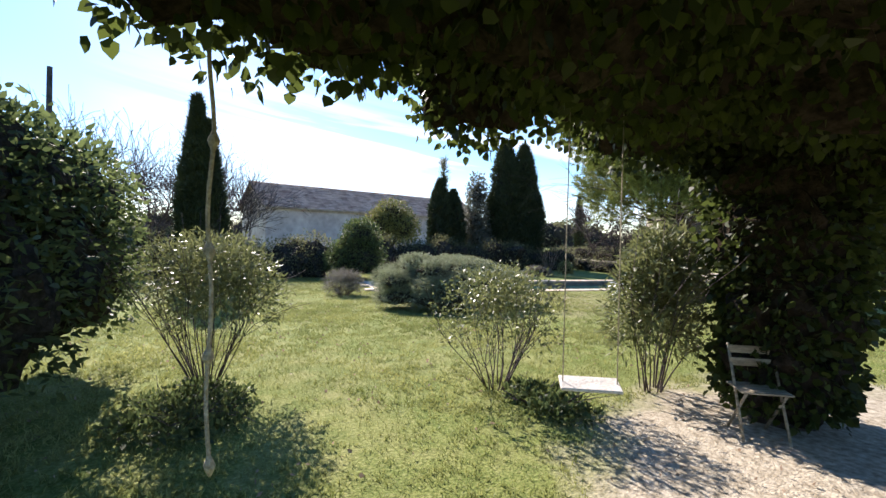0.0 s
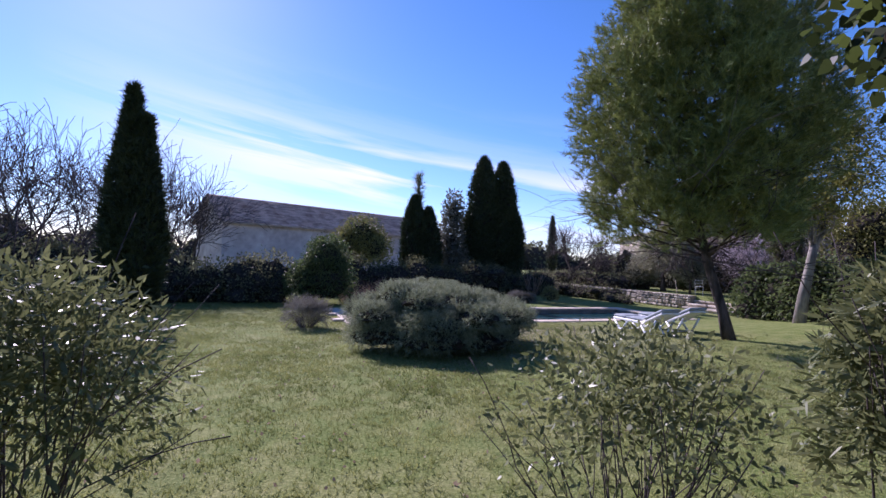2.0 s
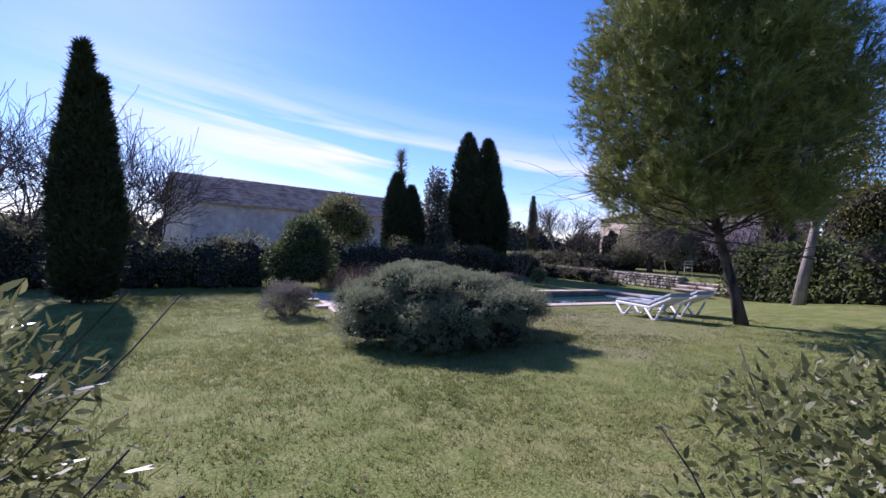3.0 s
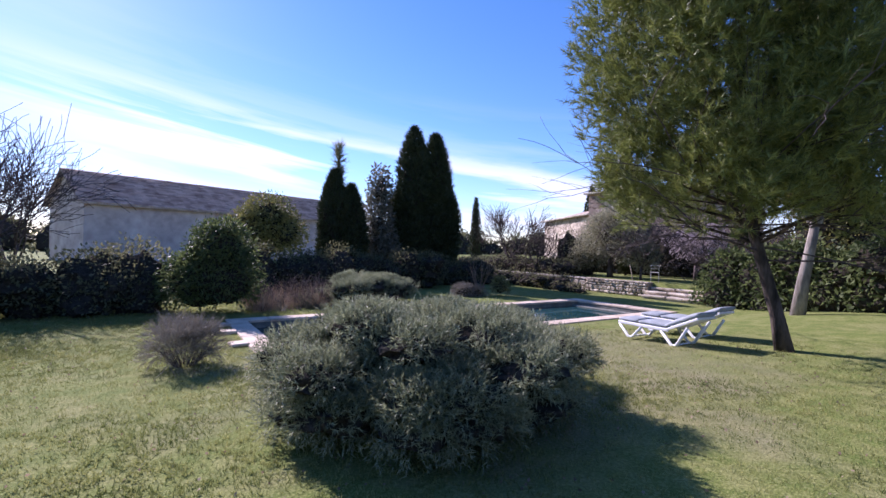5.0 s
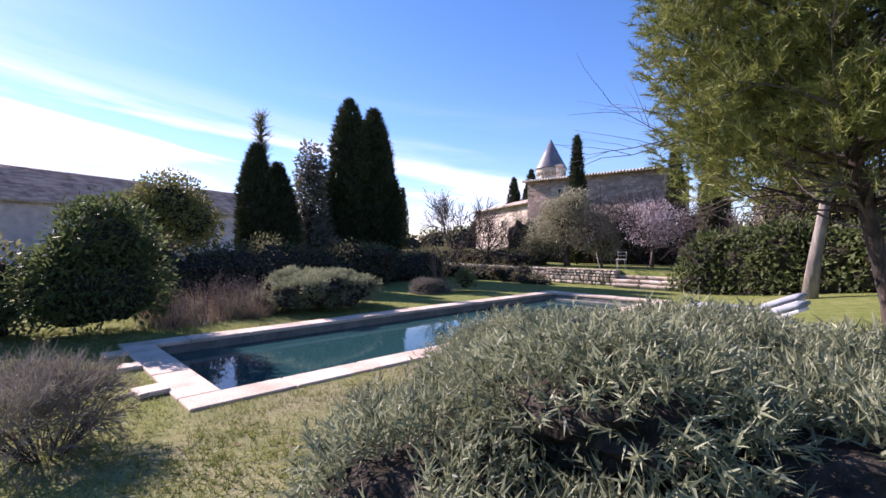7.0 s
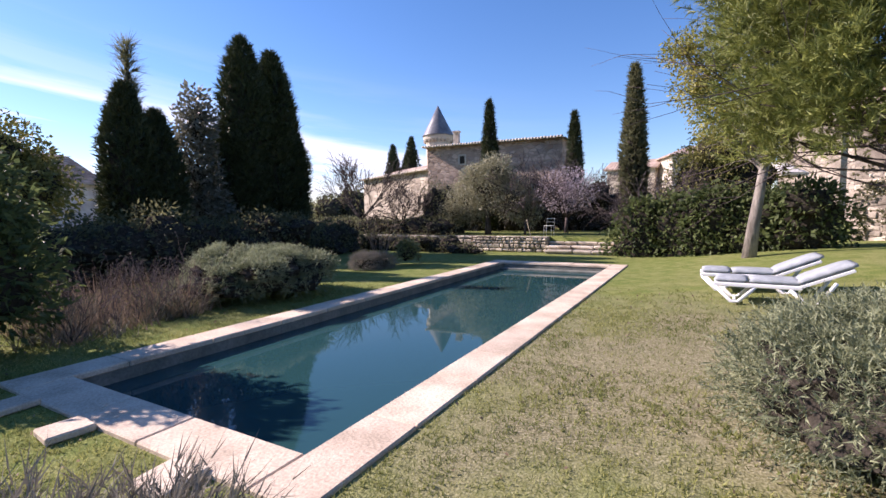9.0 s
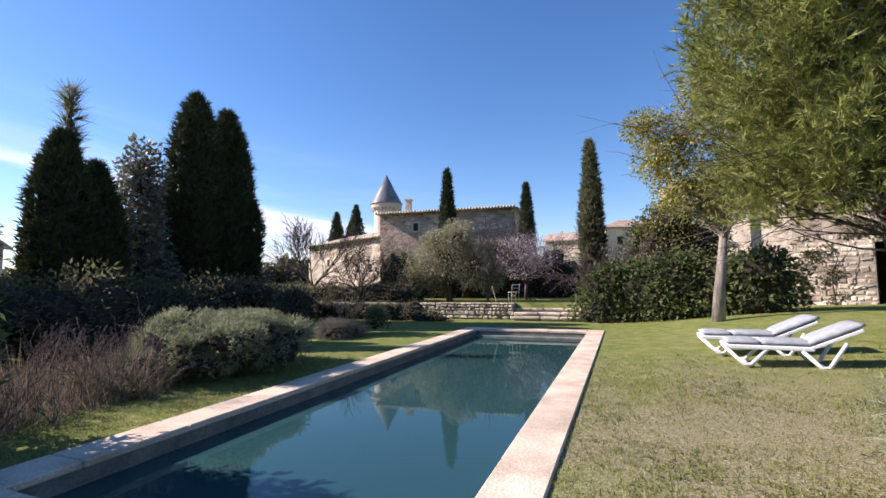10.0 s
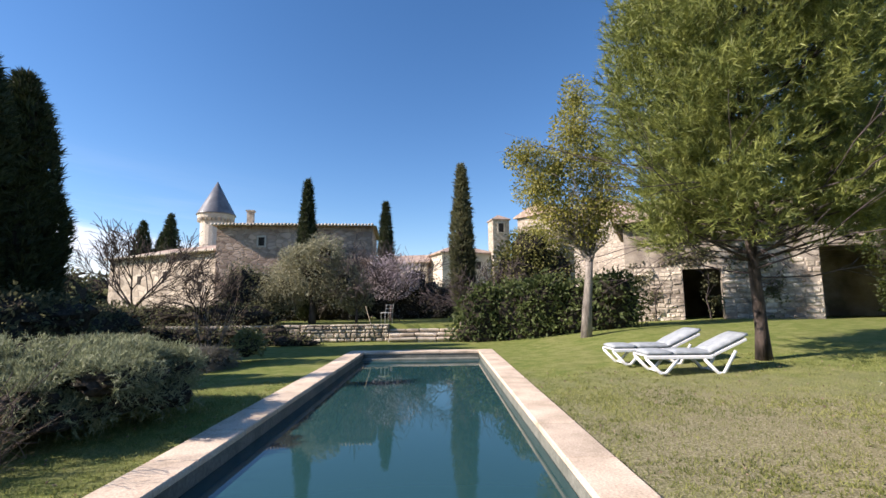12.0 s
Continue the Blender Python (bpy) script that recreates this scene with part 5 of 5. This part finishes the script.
gm = garden_house.matrix_world
rng = np.random.default_rng(66)
cre = thing("wall_creeper", "brown-green creeper on the rubble wall beside the doorway", "creeper", gm @ Vector((0, -0.02, 0)), math.degrees(gm.to_euler().z))
cb = [((1.0, 0, 0.8), (0.4, 0.12, 0.8)), ((0.5, 0, 1.9), (0.6, 0.14, 0.6)), ((2.2, 0, 2.6), (1.3, 0.16, 0.4)), ((4.3, 0, 2.4), (0.8, 0.14, 0.6)), ((3.1, 0, 1.2), (0.4, 0.1, 0.9)), ((5.0, 0, 1.3), (0.5, 0.12, 1.1)), ((0.2, 0, 0.8), (0.25, 0.1, 0.7)), ((3.2, 0, 3.2), (2.6, 0.2, 0.55))]
P, N = on_blobs(rng, cb, 6000, 0.9, -2)
kc = gappy(P, 5.0, -0.3)
P, N = P[kc], N[kc]
P[:, 1] = -np.abs(P[:, 1])
leaf_mesh("leaves", rng, P, N, 0.09, 0.07, M["dull"], cre)
for line in branchy(rng, (1.1, -0.03, 0), (-0.05, 0, 1), 1.8, 0.03, 2, 0.5) + branchy(rng, (3.0, -0.03, 0), (0.05, 0, 1), 2.0, 0.03, 2, 0.4):
    tubes("stem", [line], M["twig"], cre, 5)

# parasol on the upper terrace
ps = thing("parasol", "open cream canvas parasol on the upper terrace", "parasol", (-8.3, 30, 0.62))
tubes("pole", [([(0, 0, 0), (0, 0, 3.4)], [0.03, 0.025])], M["white"], ps)
V = [(0, 0, 3.45)] + [(1.25 * math.cos(i * math.pi / 4), 1.25 * math.sin(i * math.pi / 4), 2.75) for i in range(8)] + [(1.22 * math.cos(i * math.pi / 4), 1.22 * math.sin(i * math.pi / 4), 2.6) for i in range(8)]
mesh("canopy", V, [(0, 1 + i, 1 + (i + 1) % 8) for i in range(8)] + [(1 + i, 9 + i, 9 + (i + 1) % 8, 1 + (i + 1) % 8) for i in range(8)], M["canvas"], ps)

# ---- rope, swing and chair ----
kr = thing("climbing_rope", "knotted hemp rope hanging from the tree", "rope", (0.5, -0.14, 0.68), start=True)
pts, rad = [], []
for i in range(121):
    z = 1.9 * i / 120
    pts.append((0.012 * math.sin(i * 0.17), 0.01 * math.cos(i * 0.13), z))
    q = min(abs(i - j) for j in (3, 34, 64, 95))
    rad.append((0.026, 0.022, 0.014)[q] if q < 3 else 0.0095)
tubes("strand", [(pts, rad)], M["rope"], kr, 8)
sw = thing("swing", "wooden board swing on two ropes under the tree", "swing", (0.1, 2.15, 0.8), 64, start=True)
boxes("board", [((0, 0, 0), (0.4, 0.2, 0.022), pose(0, 0, 0, 10, 0, 0))], M["seat"], sw, 0.006, "pale worn board")
for s in (-1, 1):
    tubes("rope", [([(s * 0.18, 0, 0), (s * 0.178, 0.01, 0.9), (s * 0.175, 0, 1.9)], [0.004, 0.004, 0.004])], M["rope"], sw, 6)
ch = thing("folding_chair", "weathered slatted wooden folding chair by the tree", "chair", (-0.4, 4.35, 0), 62, start=True)
for s in (-1, 1):
    tubes("leg", [([(s * 0.19, -0.2, 0), (s * 0.19, 0.2, 0.82)], [0.014, 0.014])], M["oldwood"], ch, 5)
    tubes("leg", [([(s * 0.165, 0.2, 0), (s * 0.165, -0.17, 0.44)], [0.014, 0.014])], M["oldwood"], ch, 5)
for i in range(6):
    boxes("slat", [((0, -0.17 + 0.062 * i, 0.445), (0.42, 0.05, 0.016))], M["oldwood"], ch, 0.003)
for z in (0.66, 0.77):
    boxes("back_slat", [((0, 0.11 + (z - 0.66) * 0.5, z), (0.4, 0.016, 0.075))], M["oldwood"], ch, 0.004)

wc = thing("garden_chair", "small white painted iron chair on the terrace", "chair", (-17.2, 20.4, 0.62), 215)
for x in (-0.16, 0.16):
    for y in (-0.16, 0.16):
        tubes("leg", [([(x, y, 0), (x, y, 0.45)], [0.009, 0.009])], M["iron"], wc, 5)
    tubes("back_post", [([(x, 0.2, 0.45), (x, 0.27, 0.78)], [0.009, 0.009])], M["iron"], wc, 5)
boxes("seat", [((0, 0, 0.455), (0.36, 0.38, 0.016))], M["iron"], wc, 0.005)
for z in (0.62, 0.76):
    boxes("back_rail", [((0, 0.2 + (z - 0.45) * 0.16, z), (0.32, 0.012, 0.02))], M["iron"], wc, 0.004)
post = thing("utility_pole", "bare grey wooden pole behind the hedge", "pole", (-24.0, -10.5, 0))
tubes("shaft", [([(0, 0, 0), (0.1, 0.1, 5), (0.25, 0.2, 9.2)], [0.16, 0.14, 0.11])], M["bark"], post, 8)
pole = thing("wooden_pole", "thin wooden pole leaning at the low wall", "pole", (-17.5, 19.5, 0))
tubes("shaft", [([(0, 0, 0), (-0.42, 0.15, 1.35)], [0.018, 0.014])], M["oldwood"], pole, 6)

# ---- far trees close the horizon ----
rng = np.random.default_rng(91)
fb = []
for i in range(120):
    a = 6.283 * i / 120 + rng.uniform(-0.02, 0.02)
    R = rng.uniform(92, 108)
    h = rng.uniform(2.2, 5.0)
    fb.append(((-14 + R * math.cos(a), 8 + R * math.sin(a), h * 0.6), (rng.uniform(3, 5), rng.uniform(3, 5), h)))
fw = thing("far_woods", "far belt of dull green and brown trees", "woods", kind="stuff")
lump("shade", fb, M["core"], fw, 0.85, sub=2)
P, N = on_blobs(rng, fb, 40000, 0.3)
leaf_mesh("crowns", rng, P, N, 0.9, 0.5, M["dull"], fw)

# ---- grass blades on the lawn along the walk ----
rng = np.random.default_rng(95)
n = 41000
cx, cy = rng.uniform(-22, 1, n), rng.uniform(-2.5, 12, n)
near = rng.random(n) < np.clip(1.2 - np.abs(cy - (0.6 - cx * 0.09)) / 14, 0.25, 0.75) * np.clip((12 - cy) / 3.5, 0, 1)
cx, cy = np.repeat(cx[near], 9), np.repeat(cy[near], 9)
size = np.repeat(rng.uniform(0.03, 0.13, near.sum()), 9)
px, py = cx + size * rng.normal(size=len(cx)), cy + size * rng.normal(size=len(cx))
k = ~((px > PX0 - 0.03) & (px < PX1 + 0.03) & (py > PY0 - 0.03) & (py < PY1 + 0.03)) & (np.hypot(px - 0.33, py - 4.6) > 2.6)
P = np.stack([px[k], py[k], np.array([height(a, b) for a, b in zip(px[k], py[k])]) - 0.01], 1)
tagged(blade_mesh("grass", rng, P, np.tile([0, 0, 1.0], (len(P), 1)), 3, 0.052, 0.010, M["grass"], None, 0.95), "short winter grass, green and straw", "grass", kind="stuff")
# fallen leaves and pale clippings on the lawn
n = 2400
px, py = rng.uniform(-20, 1, n), rng.uniform(-2, 11, n)
k = ~((px > PX0 - 0.1) & (px < PX1 + 0.1) & (py > PY0 - 0.1) & (py < PY1 + 0.1))
P = np.stack([px[k], py[k], np.array([height(a, b) for a, b in zip(px[k], py[k])]) + 0.03], 1)
tagged(leaf_mesh("leaf_litter", rng, P, np.tile([0.3, 0, 0.1], (len(P), 1)), 0.032, 0.024, M["dry"], None, 0.8), "dry fallen leaves scattered on the lawn", "leaves", kind="stuff")
